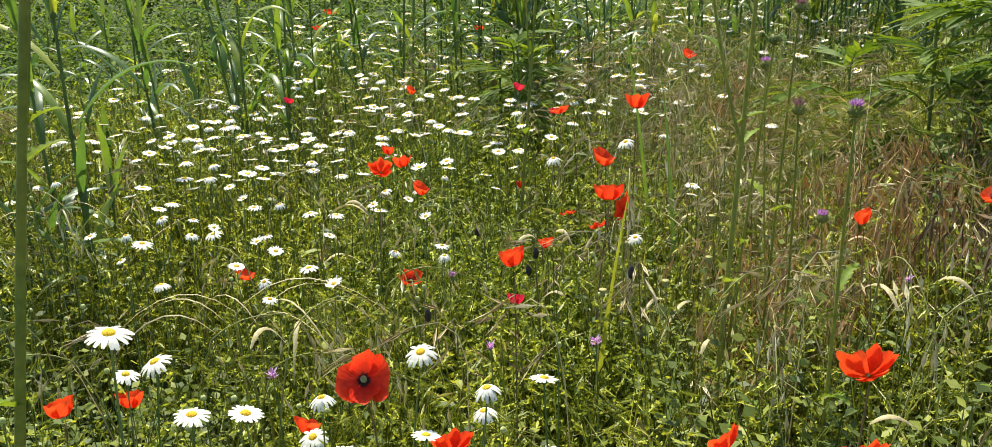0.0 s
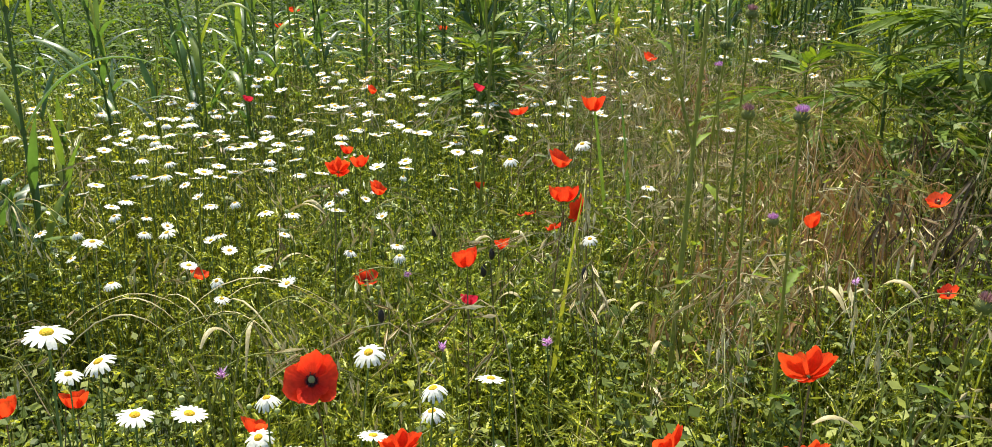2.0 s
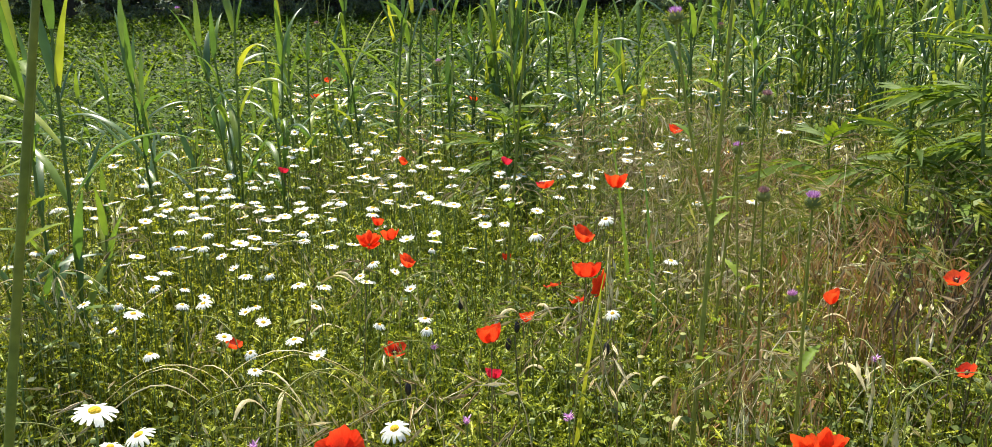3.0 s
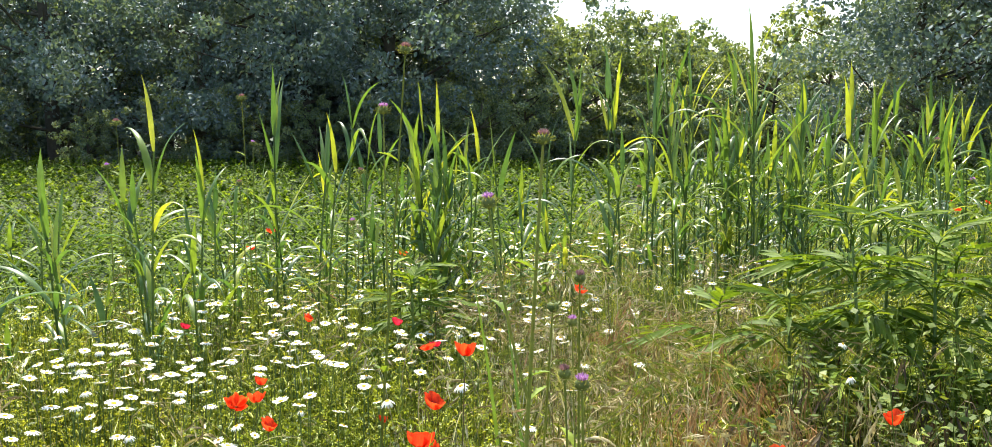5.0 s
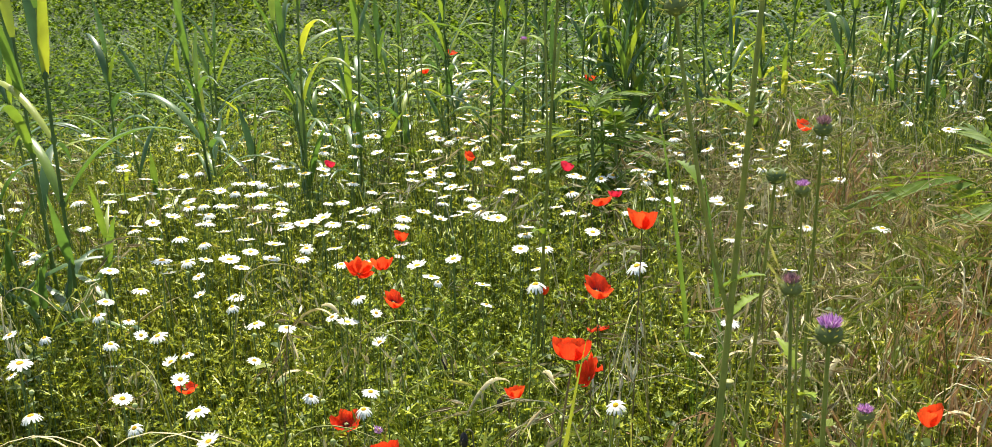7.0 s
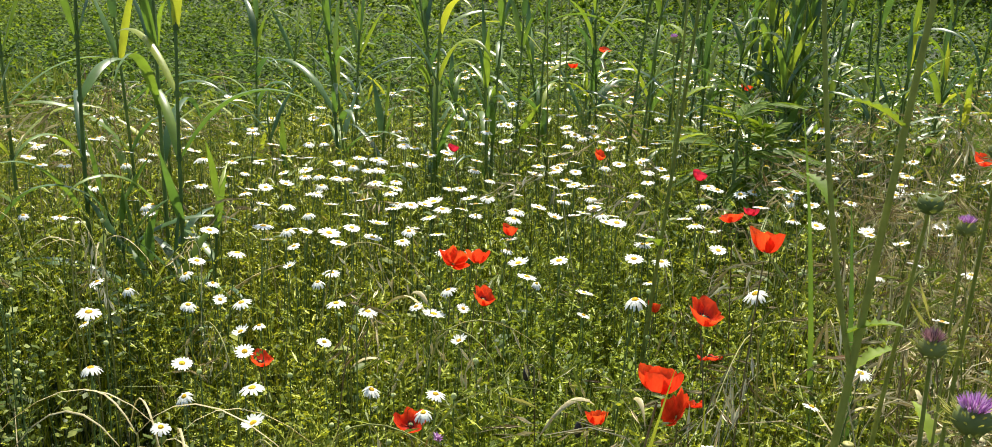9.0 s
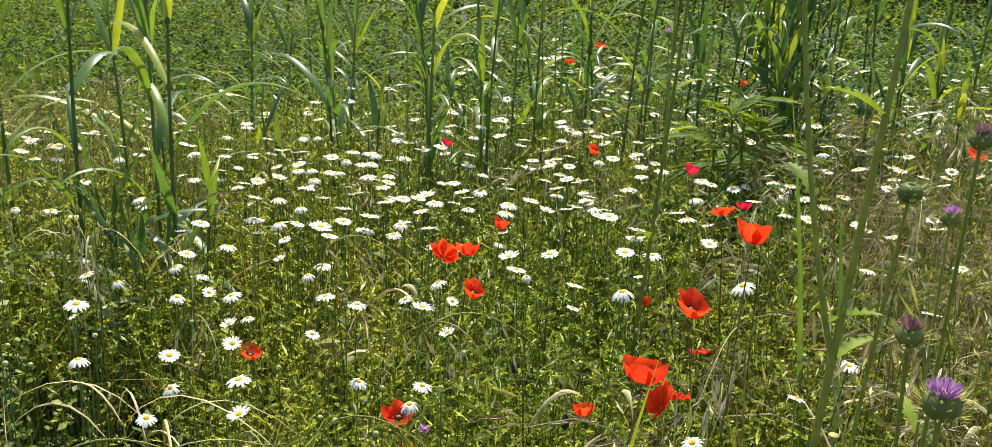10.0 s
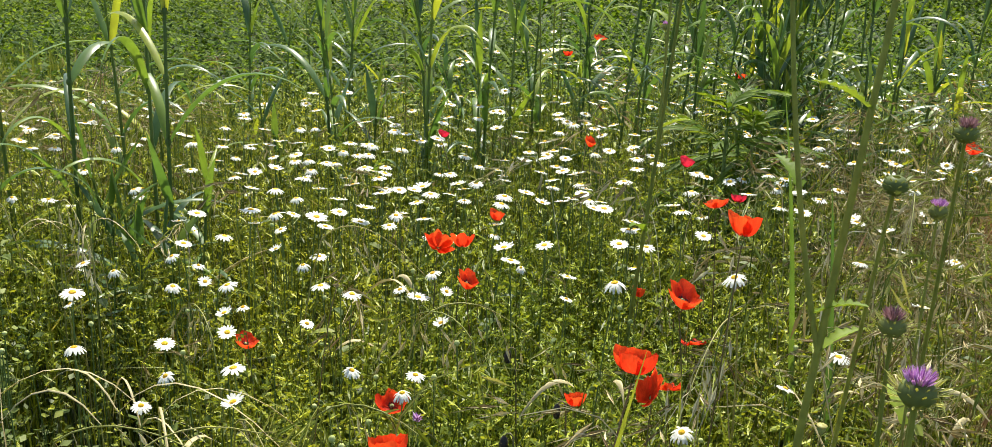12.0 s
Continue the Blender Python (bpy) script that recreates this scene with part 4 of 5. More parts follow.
daisy_patch = [(-0.5, 1.95), (-0.69, 1.96), (-0.63, 1.96), (-0.6, 1.98), (-0.55, 1.99), (-0.25, 2.01), (-0.15, 2.02), (-0.53, 2.04), (-1.47, 2.07), (-0.66, 2.07), (-0.09, 2.07), (-0.79, 2.08), (-0.42, 2.08), (-0.5, 2.09), (-0.36, 2.09), (-1.42, 2.1), (-0.74, 2.1), (-1.56, 2.11), (-0.58, 2.11), (-0.88, 2.13), (-0.66, 2.15), (0.03, 2.15), (0.08, 2.16), (-1.3, 2.18), (-0.43, 2.18), (-0.87, 2.19), (-1.54, 2.2), (-0.74, 2.2), (-0.53, 2.2), (-1.65, 2.21), (-1.49, 2.22), (-1.01, 2.22), (-0.62, 2.22), (-1.78, 2.23), (-0.85, 2.24), (-0.51, 2.24), (0.02, 2.24)]
daisy_middle = [(-0.77, 2.27), (-0.4, 2.27), (0.16, 2.28), (0.45, 2.28), (-0.48, 2.29), (-1.7, 2.3), (-0.6, 2.3), (-1.18, 2.31), (-0.92, 2.32), (-0.39, 2.32), (-0.29, 2.32), (-0.2, 2.32), (-1.59, 2.34), (-1.1, 2.34), (-0.83, 2.34), (-0.61, 2.34), (-0.09, 2.34), (-0.76, 2.35), (-0.42, 2.35), (-0.07, 2.35), (-0.68, 2.36), (-1.6, 2.37), (-0.89, 2.37), (-0.26, 2.37), (-0.39, 2.38), (-1.14, 2.39), (-1.05, 2.39), (-0.64, 2.39), (-0.12, 2.39), (0.51, 2.39), (-1.7, 2.4), (0.08, 2.42), (-0.34, 2.43), (-0.15, 2.43), (-0.76, 2.45), (-0.81, 2.46), (-1.01, 2.47), (-0.86, 2.47), (-0.74, 2.47)]
daisy_beyond = [(-1.39, 2.48), (-0.96, 2.48), (-1.73, 2.5), (-0.18, 2.5), (-0.25, 2.5), (0.48, 2.51), (-0.45, 2.52), (-0.69, 2.54), (0.42, 2.54), (-0.85, 2.55), (-0.78, 2.55), (-0.3, 2.55), (0.31, 2.55), (0.26, 2.56), (0.41, 2.56), (-1.86, 2.57), (-0.1, 2.58), (0.06, 2.58), (-0.26, 2.59), (-1.68, 2.6), (-1.06, 2.61), (-0.38, 2.63), (0.18, 2.63), (-1.28, 2.64), (-1.03, 2.64), (-1.58, 2.67), (-0.57, 2.68), (-0.35, 2.69), (-1.66, 2.71), (-0.3, 2.71), (-0.11, 2.71), (0.23, 2.71), (0.28, 2.71), (-0.68, 2.72), (-0.83, 2.74), (-1.45, 2.77), (-0.96, 2.79), (-0.08, 2.79), (-0.25, 2.8), (-0.34, 2.81), (-1.46, 2.82), (0.19, 2.83)]
daisy_back = [(-0.5, 2.85), (-0.23, 2.85), (-0.66, 2.88), (0.52, 2.88), (0.17, 2.89), (0.45, 2.91), (-0.77, 2.92), (-0.6, 2.93), (-0.52, 2.93), (-0.19, 2.94), (-0.43, 2.99), (-0.12, 3.02), (0.57, 3.02), (-0.71, 3.03), (-1.73, 3.05), (0.25, 3.07), (-1.36, 3.08), (-0.43, 3.11), (-0.35, 3.13), (-1.27, 3.15), (1.19, 3.15), (0.65, 3.16), (-0.88, 3.17), (-0.5, 3.17), (0.26, 3.22), (-0.53, 3.23), (-1.45, 3.24), (0.7, 3.3), (-0.29, 3.32), (0.26, 3.33), (-1.42, 3.38), (1.1, 3.43), (-0.5, 3.47), (-0.3, 3.51), (-0.16, 3.54), (-0.84, 3.56), (1.38, 3.6), (1.2, 3.63), (0.19, 3.68), (1.27, 3.77), (-0.49, 3.78)]
daisy_verge = [(1.2, 3.91), (-1.26, 3.95), (1.5, 3.95), (1.42, 4.04), (-1.51, 4.11), (1.62, 4.11), (1.51, 4.15), (-0.74, 4.21), (-1.08, 4.46), (-1.24, 4.46), (-1.2, 4.49), (1.38, 4.51), (-1.16, 4.59), (-1.14, 4.68), (0.35, 4.92), (-1.22, 5.0), (0.43, 5.13), (0.47, 5.13), (0.55, 5.19), (0.63, 5.37), (0.47, 5.44), (0.52, 5.47), (0.67, 5.47), (0.39, 5.5), (0.57, 5.65), (0.72, 5.7), (-1.61, 6.0), (0.6, 6.51)]
for i, (x, y, z) in enumerate(daisy_near):
    put_daisy(i % 4, x, y, z, 0.5 * math.sin(7.1 * i), 0.85)
for i, (x, y, z) in enumerate(daisy_tall):
    put_daisy((i * 3) % 4, x, y, z, 0.5 * math.sin(5.3 * i), 0.8 if i < 2 else 0.9 if x < 0.4 else 0.5)
for i, (x, y) in enumerate(daisy_front):
    put_daisy((i * 5) % 9, x, y, 0.61, 2.0 * math.sin(7.7 * i), 0.54 + 0.24 * (i * 0.618 % 1.0))
for i, (x, y) in enumerate([*daisy_patch, *daisy_middle, *daisy_beyond, *daisy_back]):
    put_daisy(2 + (i * 4) % 7, x, y, 0.61, 2.0 * math.sin(7.7 * i), 0.95)


def daisy_density(x, y):
    a = 1.25 * np.exp(-((x + 0.60) / 0.45) ** 2 - ((y - 2.40) / 0.42) ** 2)
    b = 0.55 * np.exp(-((x + 0.25) / 0.75) ** 2 - ((y - 3.05) / 0.7) ** 2)
    c = 0.85 * np.exp(-((x + 1.45) / 0.45) ** 2 - ((y - 2.55) / 0.35) ** 2)
    d = 0.5 * np.exp(-((x + 0.1) / 1.1) ** 2 - ((y - 4.5) / 0.5) ** 2)
    e = 0.35 * np.exp(-((x - 1.0) / 0.5) ** 2 - ((y - 4.8) / 0.5) ** 2)
    return np.clip(a + b + c + d + e, 0, 1)


dr = np.random.default_rng(41)
spots = []
while len(spots) < 420:
    x, y = dr.uniform(-2.4, 1.8), dr.uniform(1.75, 5.6)
    known = -0.62 * y - 0.2 < x < 0.45 and y < 3.4
    if not (known and dr.uniform() < 0.6) and dr.uniform() < daisy_density(x, y) and all((x - a) ** 2 + (y - b) ** 2 > 0.045 ** 2 for a, b, _ in spots):
        spots.append((x, y, 0.58 + dr.normal(0, 0.03)))
spots.sort(key=lambda s: s[1])
for i, (x, y, z) in enumerate(spots[:110]):
    put_daisy(4 + i % 5, x, y, z, dr.uniform(-0.7, 0.7), 0.9)


def far_daisies(rest):
    rng = np.random.default_rng(43)
    rays, discs, stems = Soup(), Soup(), Soup()
    for x, y, z in rest:
        face = unit((rng.normal(0, 0.15), rng.normal(-0.05, 0.15), 1.0))
        r = facing(face)
        top = np.array([x, y, z])
        n = 12
        for k in range(n):
            a = 2 * math.pi * k / n
            d = turn_z(a) @ np.array([1.0, 0, 0])
            v = diamond(d * 0.003, d * 0.021 + (0, 0, -0.002), np.array([-d[1], d[0], 0]), 0.0034)
            rays.add(v @ r.T + top, QUAD)
        dm = dome(0.0066, 0.004, 0.0, 2, 8)
        discs.add(dm[0] @ r.T + top, dm[1])
        stems.add(*tube(np.array([(x, y, float(ground_z(x, y)) - 0.01), (x + 0.01, y, z * 0.6), (x, y, z - 0.002)]), [0.0018, 0.0015, 0.0012], 3))
    root = tagged(empty("far_daisies", "hundreds of white daisies beyond the near flowers", "daisy"), kind="stuff")
    part("petals", rays, M_WHITE, root)
    part("discs", discs, M_DISC, root)
    part("stems", stems, M_STEM, root)


far_daisies(spots[110:] + [(x, y, 0.61) for x, y in daisy_verge])


# ---- daisy buds ----
def make_bud(height):
    root = empty("daisy_bud", "round pale green unopened daisy bud", "bud", "daisy buds")
    part("stem", Soup().add(*tube(bezier((0, 0, -0.02), (0.01, 0, height * 0.6), (0.02, 0.01, height), 5), [0.0016, 0.0015, 0.0013, 0.0012, 0.001], 4)), M_STEM, root)
    v, f = lathe([(0.001, -0.003), (0.0034, -0.0015), (0.0044, 0.0015), (0.003, 0.0045), (0.0005, 0.0055)], 8)
    part("bud", Soup().add(v + (0.02, 0.01, height), f), M_BUD, root)
    return root


BUD = make_bud(0.56)
for i in range(70):
    x, y = dr.uniform(-1.0, 0.4), dr.uniform(0.8, 2.3)
    place(BUD, pose(x, y, float(ground_z(x, y)), 0, 0, 50 * i) @ Matrix.Diagonal((1, 1, dr.uniform(0.85, 1.15), 1)))


# ---- poppies ----
def poppy_petal(rng, size, openness, half, ruffle):
    """One broad petal that grows along +x from the flower's middle. openness: 0 a closed cup, 1 laid flat."""
    nu, nv = 17, 7
    v, uv = [], []
    ph = rng.uniform(0, 6.3, 3)
    for j in range(nv):
        t = j / (nv - 1)
        for i in range(nu):
            s = -1 + 2 * i / (nu - 1)
            ang = s * half
            edge = 1 - (0.07 * s ** 2 + 0.14 * s ** 4) * t + (0.03 * math.sin(6 * s + ph[0]) + 0.012 * math.sin(19 * s + ph[2])) * t
            q = t * edge
            bowl = radians(115 - 95 * openness)
            mean = bowl * q
            r, h = size / bowl * math.sin(mean), size / bowl * (1 - math.cos(mean))
            wave = ruffle * size * t * t * (math.sin(4 * s + ph[1]) + 0.5 * math.sin(9 * s + ph[2]) + 0.22 * math.sin(21 * s + ph[0]))
            r += wave * math.sin(mean)
            v.append((r * math.cos(ang) + 0.002, r * math.sin(ang), h + wave * math.cos(mean)))
            uv.append((i / (nu - 1), t))
    f = [(j * nu + i, j * nu + i + 1, (j + 1) * nu + i + 1, (j + 1) * nu + i) for j in range(nv - 1) for i in range(nu - 1)]
    return np.array(v), np.array(f), np.array(uv)


def make_poppy(seed, size, openness, face, petals=4, material=None, ruffle=0.07, label="red field poppy in full flower on a thin hairy stem"):
    rng = np.random.default_rng(seed)
    root = empty("poppy", label, "poppy", "poppies in the meadow")
    height = 0.65
    face = unit(face)
    bend = rng.uniform(-0.07, 0.07, 2)
    top = np.array([bend[0], bend[1], height])
    stem = bezier((0, 0, -0.02), (0.01, 0, height * 0.65), top - face * 0.01, 9)
    part("stem", Soup().add(*tube(stem, np.linspace(0.0021, 0.0013, 9), 5)), M_HAIRYSTEM, root)
    r = facing(face)
    for k in range(petals):
        inner = k % 2
        a = 2 * math.pi * k / petals + rng.uniform(-0.15, 0.15)
        v, f, uv = poppy_petal(rng, size * (0.92 if inner else 1.05), openness * (0.85 if inner else 1.0) + rng.uniform(-0.08, 0.08), 1.2 if petals == 4 else 1.0, ruffle)
        v[:, 2] += 0.001 * inner
        part("petal", Soup().add(v @ turn_z(a).T @ r.T + top, f, uv), material or M_RED, root)
    ov = lathe([(0.001, -0.001), (0.0026, 0.001), (0.0036, 0.005), (0.0038, 0.008), (0.0046, 0.0086), (0.0044, 0.0094), (0.0004, 0.0102)], 10)
    part("ovary", Soup().add(ov[0] @ r.T + top, ov[1]), M_CAPSULE, root)
    st = Soup()
    for k in range(34):
        a = rng.uniform(0, 6.3)
        e = np.array([math.cos(a) * rng.uniform(0.005, 0.009), math.sin(a) * rng.uniform(0.005, 0.009), rng.uniform(0.006, 0.012)])
        b = e * np.array([0.35, 0.35, 0.1])
        v, f = tube(np.array([b, (b + e) / 2 + (0, 0, 0.001), e]), [0.0003, 0.0003, 0.0002], 3)
        st.add(v @ r.T + top, f)
        v, f = dome(0.0009, 0.0014, 0, 2, 5)
        st.add((v + e) @ r.T + top, f)
    tagged(part("stamen_ring", st, M_BLACK, root), kind="stuff")
    return root, top


# full-faced, cupped, sideways, ruffled, and half shut
POPPIES = [make_poppy(301, 0.036, 0.74, (0.15, -0.75, 0.6), ruffle=0.10, material=M_REDEYE, label="wide-open red poppy with a dark eye on a hairy stem"), make_poppy(302, 0.036, 0.34, (0.1, 0.1, 1.0)), make_poppy(303, 0.038, 0.48, (0.25, -0.1, 0.95), ruffle=0.10),
           make_poppy(304, 0.037, 0.20, (-0.15, 0.2, 1.0), ruffle=0.035), make_poppy(305, 0.036, 0.80, (-0.15, 0.15, 1.0), ruffle=0.06), make_poppy(306, 0.026, 0.2, (0.3, 0.1, 1.0), material=M_CRIMSON, label="half-closed crimson poppy on a thin stem"),
           make_poppy(307, 0.040, 0.55, (0.45, 0.35, 0.8), petals=5, ruffle=0.10),
           make_poppy(308, 0.034, 0.62, (0.1, 0.75, 0.6), petals=6, ruffle=0.13),
           make_poppy(309, 0.034, 0.95, (0.1, 0.3, 1.0), petals=5, ruffle=0.14, label="wilting red poppy with limp flattened petals")]


def put_poppy(k, x, y, z, rz=0.0, s=1.0):
    root, top = POPPIES[k]
    g = float(ground_z(x, y))
    zs = (z - 0.014 * s - g) / 0.65
    off = turn_z(rz) @ top * s
    place(root, Matrix.Translation((x - off[0], y - off[1], g)) @ Matrix.Rotation(rz, 4, "Z") @ Matrix.Diagonal((s, s, zs, 1)))


# along the middle of the meadow
for k, x, y, z, rz, s in ((7, -0.215, 1.885, 0.65, 0.3, 0.78), (2, -0.165, 1.88, 0.66, 2.4, 0.62), (4, 0.185, 2.245, 0.69, 0.0, 0.66), (1, 0.325, 1.715, 0.82, 0.4, 0.80), (2, 0.258, 1.70, 0.713, 0.2, 0.74), (3, 0.259, 1.487, 0.714, -0.7, 1.05),
                          (7, 0.284, 1.475, 0.688, 0.9, 0.5), (8, 0.20, 2.10, 0.47, 0.9, 0.62), (3, 0.103, 1.215, 0.70, 0.0, 0.76), (1, 0.148, 1.615, 0.569, 1.2, 0.52), (2, -0.111, 1.565, 0.522, -0.5, 0.72), (2, -0.475, 1.677, 0.485, 0.8, 0.66)):
    put_poppy(k, x, y, z, rz, s)
# beside the path and towards the elder
for k, x, y, z, rz, s in ((0, -0.060, 0.90, 0.69, 0.0, 0.86), (7, 0.485, 0.83, 0.735, 0.1, 0.9), (3, 0.70, 1.50, 0.653, 0.2, 0.60), (4, 0.896, 1.464, 0.705, 0.7, 0.66), (1, 1.165, 1.627, 0.714, 2.0, 0.72), (5, 0.07, 2.447, 0.714, 0.0, 0.95), (2, 0.632, 3.146, 0.67, 0.0, 0.8),
                          (5, -0.634, 2.665, 0.644, 0.5, 0.9), (3, -0.45, 0.93, 0.62, 0.2, 0.72), (1, -0.37, 0.95, 0.62, 0.9, 0.6), (2, -0.14, 0.92, 0.60, 1.5, 0.5), (7, 0.045, 0.86, 0.62, 0.4, 0.75), (7, 0.35, 0.85, 0.63, 0.9, 0.75)):
    put_poppy(k, x, y, z, rz, s)
# scattered small and far ones
for k, x, y, z, rz, s in ((2, -0.12, 1.81, 0.62, 0.3, 0.58), (7, 0.50, 0.84, 0.62, 0.3, 0.8), (4, 0.84, 1.27, 0.62, 0.5, 0.5), (5, 0.10, 1.30, 0.60, 0.9, 0.75), (1, -0.17, 4.27, 0.63, 0.0, 0.9), (2, -1.09, 5.2, 0.62, 0.3, 1.2), (1, -0.99, 4.49, 0.62, 0.8, 0.8),
                          (2, -0.29, 2.86, 0.62, 0.2, 0.5), (5, 0.17, 2.56, 0.62, 1.2, 0.9), (1, -0.256, 2.208, 0.60, 0.1, 0.62), (1, 0.084, 2.12, 0.53, 0.3, 0.45), (8, 0.25, 1.72, 0.57, 0.7, 0.45), (1, 3.4, 6.3, 0.64, 0.0, 1.0), (1, 3.6, 6.9, 0.64, 0.0, 1.1), (2, 4.0, 7.1, 0.62, 0.4, 1.1)):
    put_poppy(k, x, y, z, rz, s)
put_poppy(1, 1.37, 1.69, 0.62, 0.4, 0.8)
put_poppy(4, 1.50, 1.84, 0.62, 0.1, 0.7)


# ---- poppy buds and seed capsules ----
def make_poppy_bud(x, y, z):
    root = empty("poppy_bud", "dark hairy unopened poppy bud on a bent stem", "bud", "poppy buds")
    root.location = (x, y, float(ground_z(x, y)))
    neck = np.concatenate([bezier((0.02, 0.01, -0.02), (0.01, 0, z * 0.7), (0, 0, z + 0.012), 7), bezier((0, 0, z + 0.012), (-0.006, 0, z + 0.02), (-0.012, 0, z + 0.008), 4)[1:]])
    part("stem", Soup().add(*tube(neck, np.linspace(0.0017, 0.0011, len(neck)), 5)), M_HAIRYSTEM, root)
    v, f = lathe([(0.001, 0.010), (0.0042, 0.006), (0.0056, -0.002), (0.0046, -0.010), (0.001, -0.014)], 9)
    part("bud", Soup().add(v + (-0.012, 0, z), f), M_DARKBUD, root)
    hairs = Soup()
    rng = np.random.default_rng(int(1000 * x) + 900)
    for _ in range(40):
        d = rng.normal(size=3)
        d /= np.linalg.norm(d)
        b = d * np.array([0.005, 0.005, 0.011]) + (-0.012, 0, z - 0.002)
        hairs.add(diamond(b, b + d * 0.004, unit(np.cross(d, (0.2, 0.9, 0.3))), 0.0002), QUAD)
    tagged(part("bristles", hairs, M_HAIRYSTEM, root), kind="stuff")


def make_seed_capsule(x, y, z, lean):
    root = empty("poppy_seed_capsule", "tan poppy seed capsule with a flat ribbed cap", "seed capsule", "poppy seed capsules")
    root.location = (x, y, float(ground_z(x, y)))
    top = np.array([lean, -0.3 * lean, z])
    part("stem", Soup().add(*tube(bezier((0, 0, -0.02), (0, 0, z * 0.6), top, 7), np.linspace(0.0016, 0.001, 7), 5)), M_OATSTEM, root)
    v, f = lathe([(0.0012, 0.0), (0.0034, 0.003), (0.0050, 0.009), (0.0050, 0.012)], 10)
    part("capsule", Soup().add(v + top, f), M_CAPSULE, root)
    v, f = lathe([(0.0050, 0.012), (0.0066, 0.0125), (0.0064, 0.0138), (0.0035, 0.0142), (0.0004, 0.0152)], 12)
    part("cap", Soup().add(v + top, f), M_OATSTEM, root)


for x, y, z in ((0.140, 1.60, 0.572), (0.13, 1.45, 0.60), (-0.03, 1.30, 0.58), (0.30, 1.36, 0.63), (0.02, 1.70, 0.58)):
    make_poppy_bud(x, y, z)
for x, y, z, lean in ((0.40, 1.47, 0.60, 0.03), (0.37, 1.40, 0.58, -0.02), (0.44, 1.62, 0.62, 0.02), (0.33, 1.58, 0.58, -0.03), (0.55, 1.38, 0.6, 0.02), (0.22, 1.33, 0.6, 0.02)):
    make_seed_capsule(x, y, z, lean)


# ---- thistles ----
def spiny_leaf(rng, ln, direction):
    """A lobed leaf with spine-tipped edges."""
    d = unit(direction)
    side = unit(np.cross(d, (0, 0, 1)))
    n = 15
    path = bezier((0, 0, 0), d * ln * 0.5 + (0, 0, 0.12 * ln), d * ln + (0, 0, -0.12 * ln), n)
    w = ln * 0.34 * np.array([0.4, 0.75, 0.5, 1.05, 0.6, 1.15, 0.6, 1.05, 0.5, 0.85, 0.4, 0.6, 0.25, 0.3, 0.02])
    w = w * rng.uniform(0.65, 1.15, n)
    return blade(path, w, side, 0.55)


def thistle_head(root, at, up, size, faded, closed=False, apart=False):
    """Spiny green bulb with a tuft of florets."""
    rng = np.random.default_rng(int(abs(at[0] * 1000 + at[2] * 7777)) + 3)
    r = facing(up)
    v, f = lathe([(0.15, -0.95), (0.62, -0.75), (0.98, -0.25), (0.92, 0.2), (0.66, 0.52), (0.3, 0.6)], 12)
    bulb = part("bulb", Soup().add(v * size @ r.T + at, f), M_THISTLE, root)
    br = Soup()
    for ring, (z, rad, ln, tilt) in enumerate(((-0.7, 0.6, 0.85, 0.1), (-0.35, 0.95, 1.05, 0.3), (0.05, 0.95, 0.95, 0.65), (0.38, 0.78, 0.65, 1.2))):
        for k in range(12):
            a = 2 * math.pi * (k + 0.5 * ring) / 12 + rng.uniform(-0.1, 0.1)
            o = np.array([math.cos(a), math.sin(a), 0])
            b = o * rad + (0, 0, z)
            e = b + unit(o + (0, 0, tilt + rng.uniform(-0.2, 0.2))) * ln * rng.uniform(0.8, 1.2)
            t2 = np.array([-o[1], o[0], 0])
            sp = br if not apart else Soup()
            sp.add(diamond(b, e, t2, 0.10) * size @ r.T + at, QUAD)
            sp.add(diamond(b, e, np.cross(t2, unit(e - b)), 0.05) * size @ r.T + at, QUAD)
            if apart:
                part("bract", sp, M_BRACT, bulb)
    if not apart:
        tagged(part("bract_ring", br, M_BRACT, bulb), kind="stuff")
    if closed:
        return
    fl = Soup()
    for k in range(150):
        a, q = rng.uniform(0, 6.3), math.sqrt(rng.uniform(0, 1))
        b = np.array([math.cos(a) * q * 0.45, math.sin(a) * q * 0.45, 0.45])
        e = np.array([math.cos(a) * q * 1.0, math.sin(a) * q * 1.0, 1.45 - 0.45 * q * q + rng.uniform(-0.12, 0.12)])
        side = unit(np.cross(e - b, rng.normal(size=3)))
        fl.add(diamond(b, e, side, 0.05) * size @ r.T + at, QUAD)
    part("floret_tuft", fl, M_FADED if faded else M_PURPLE, root)


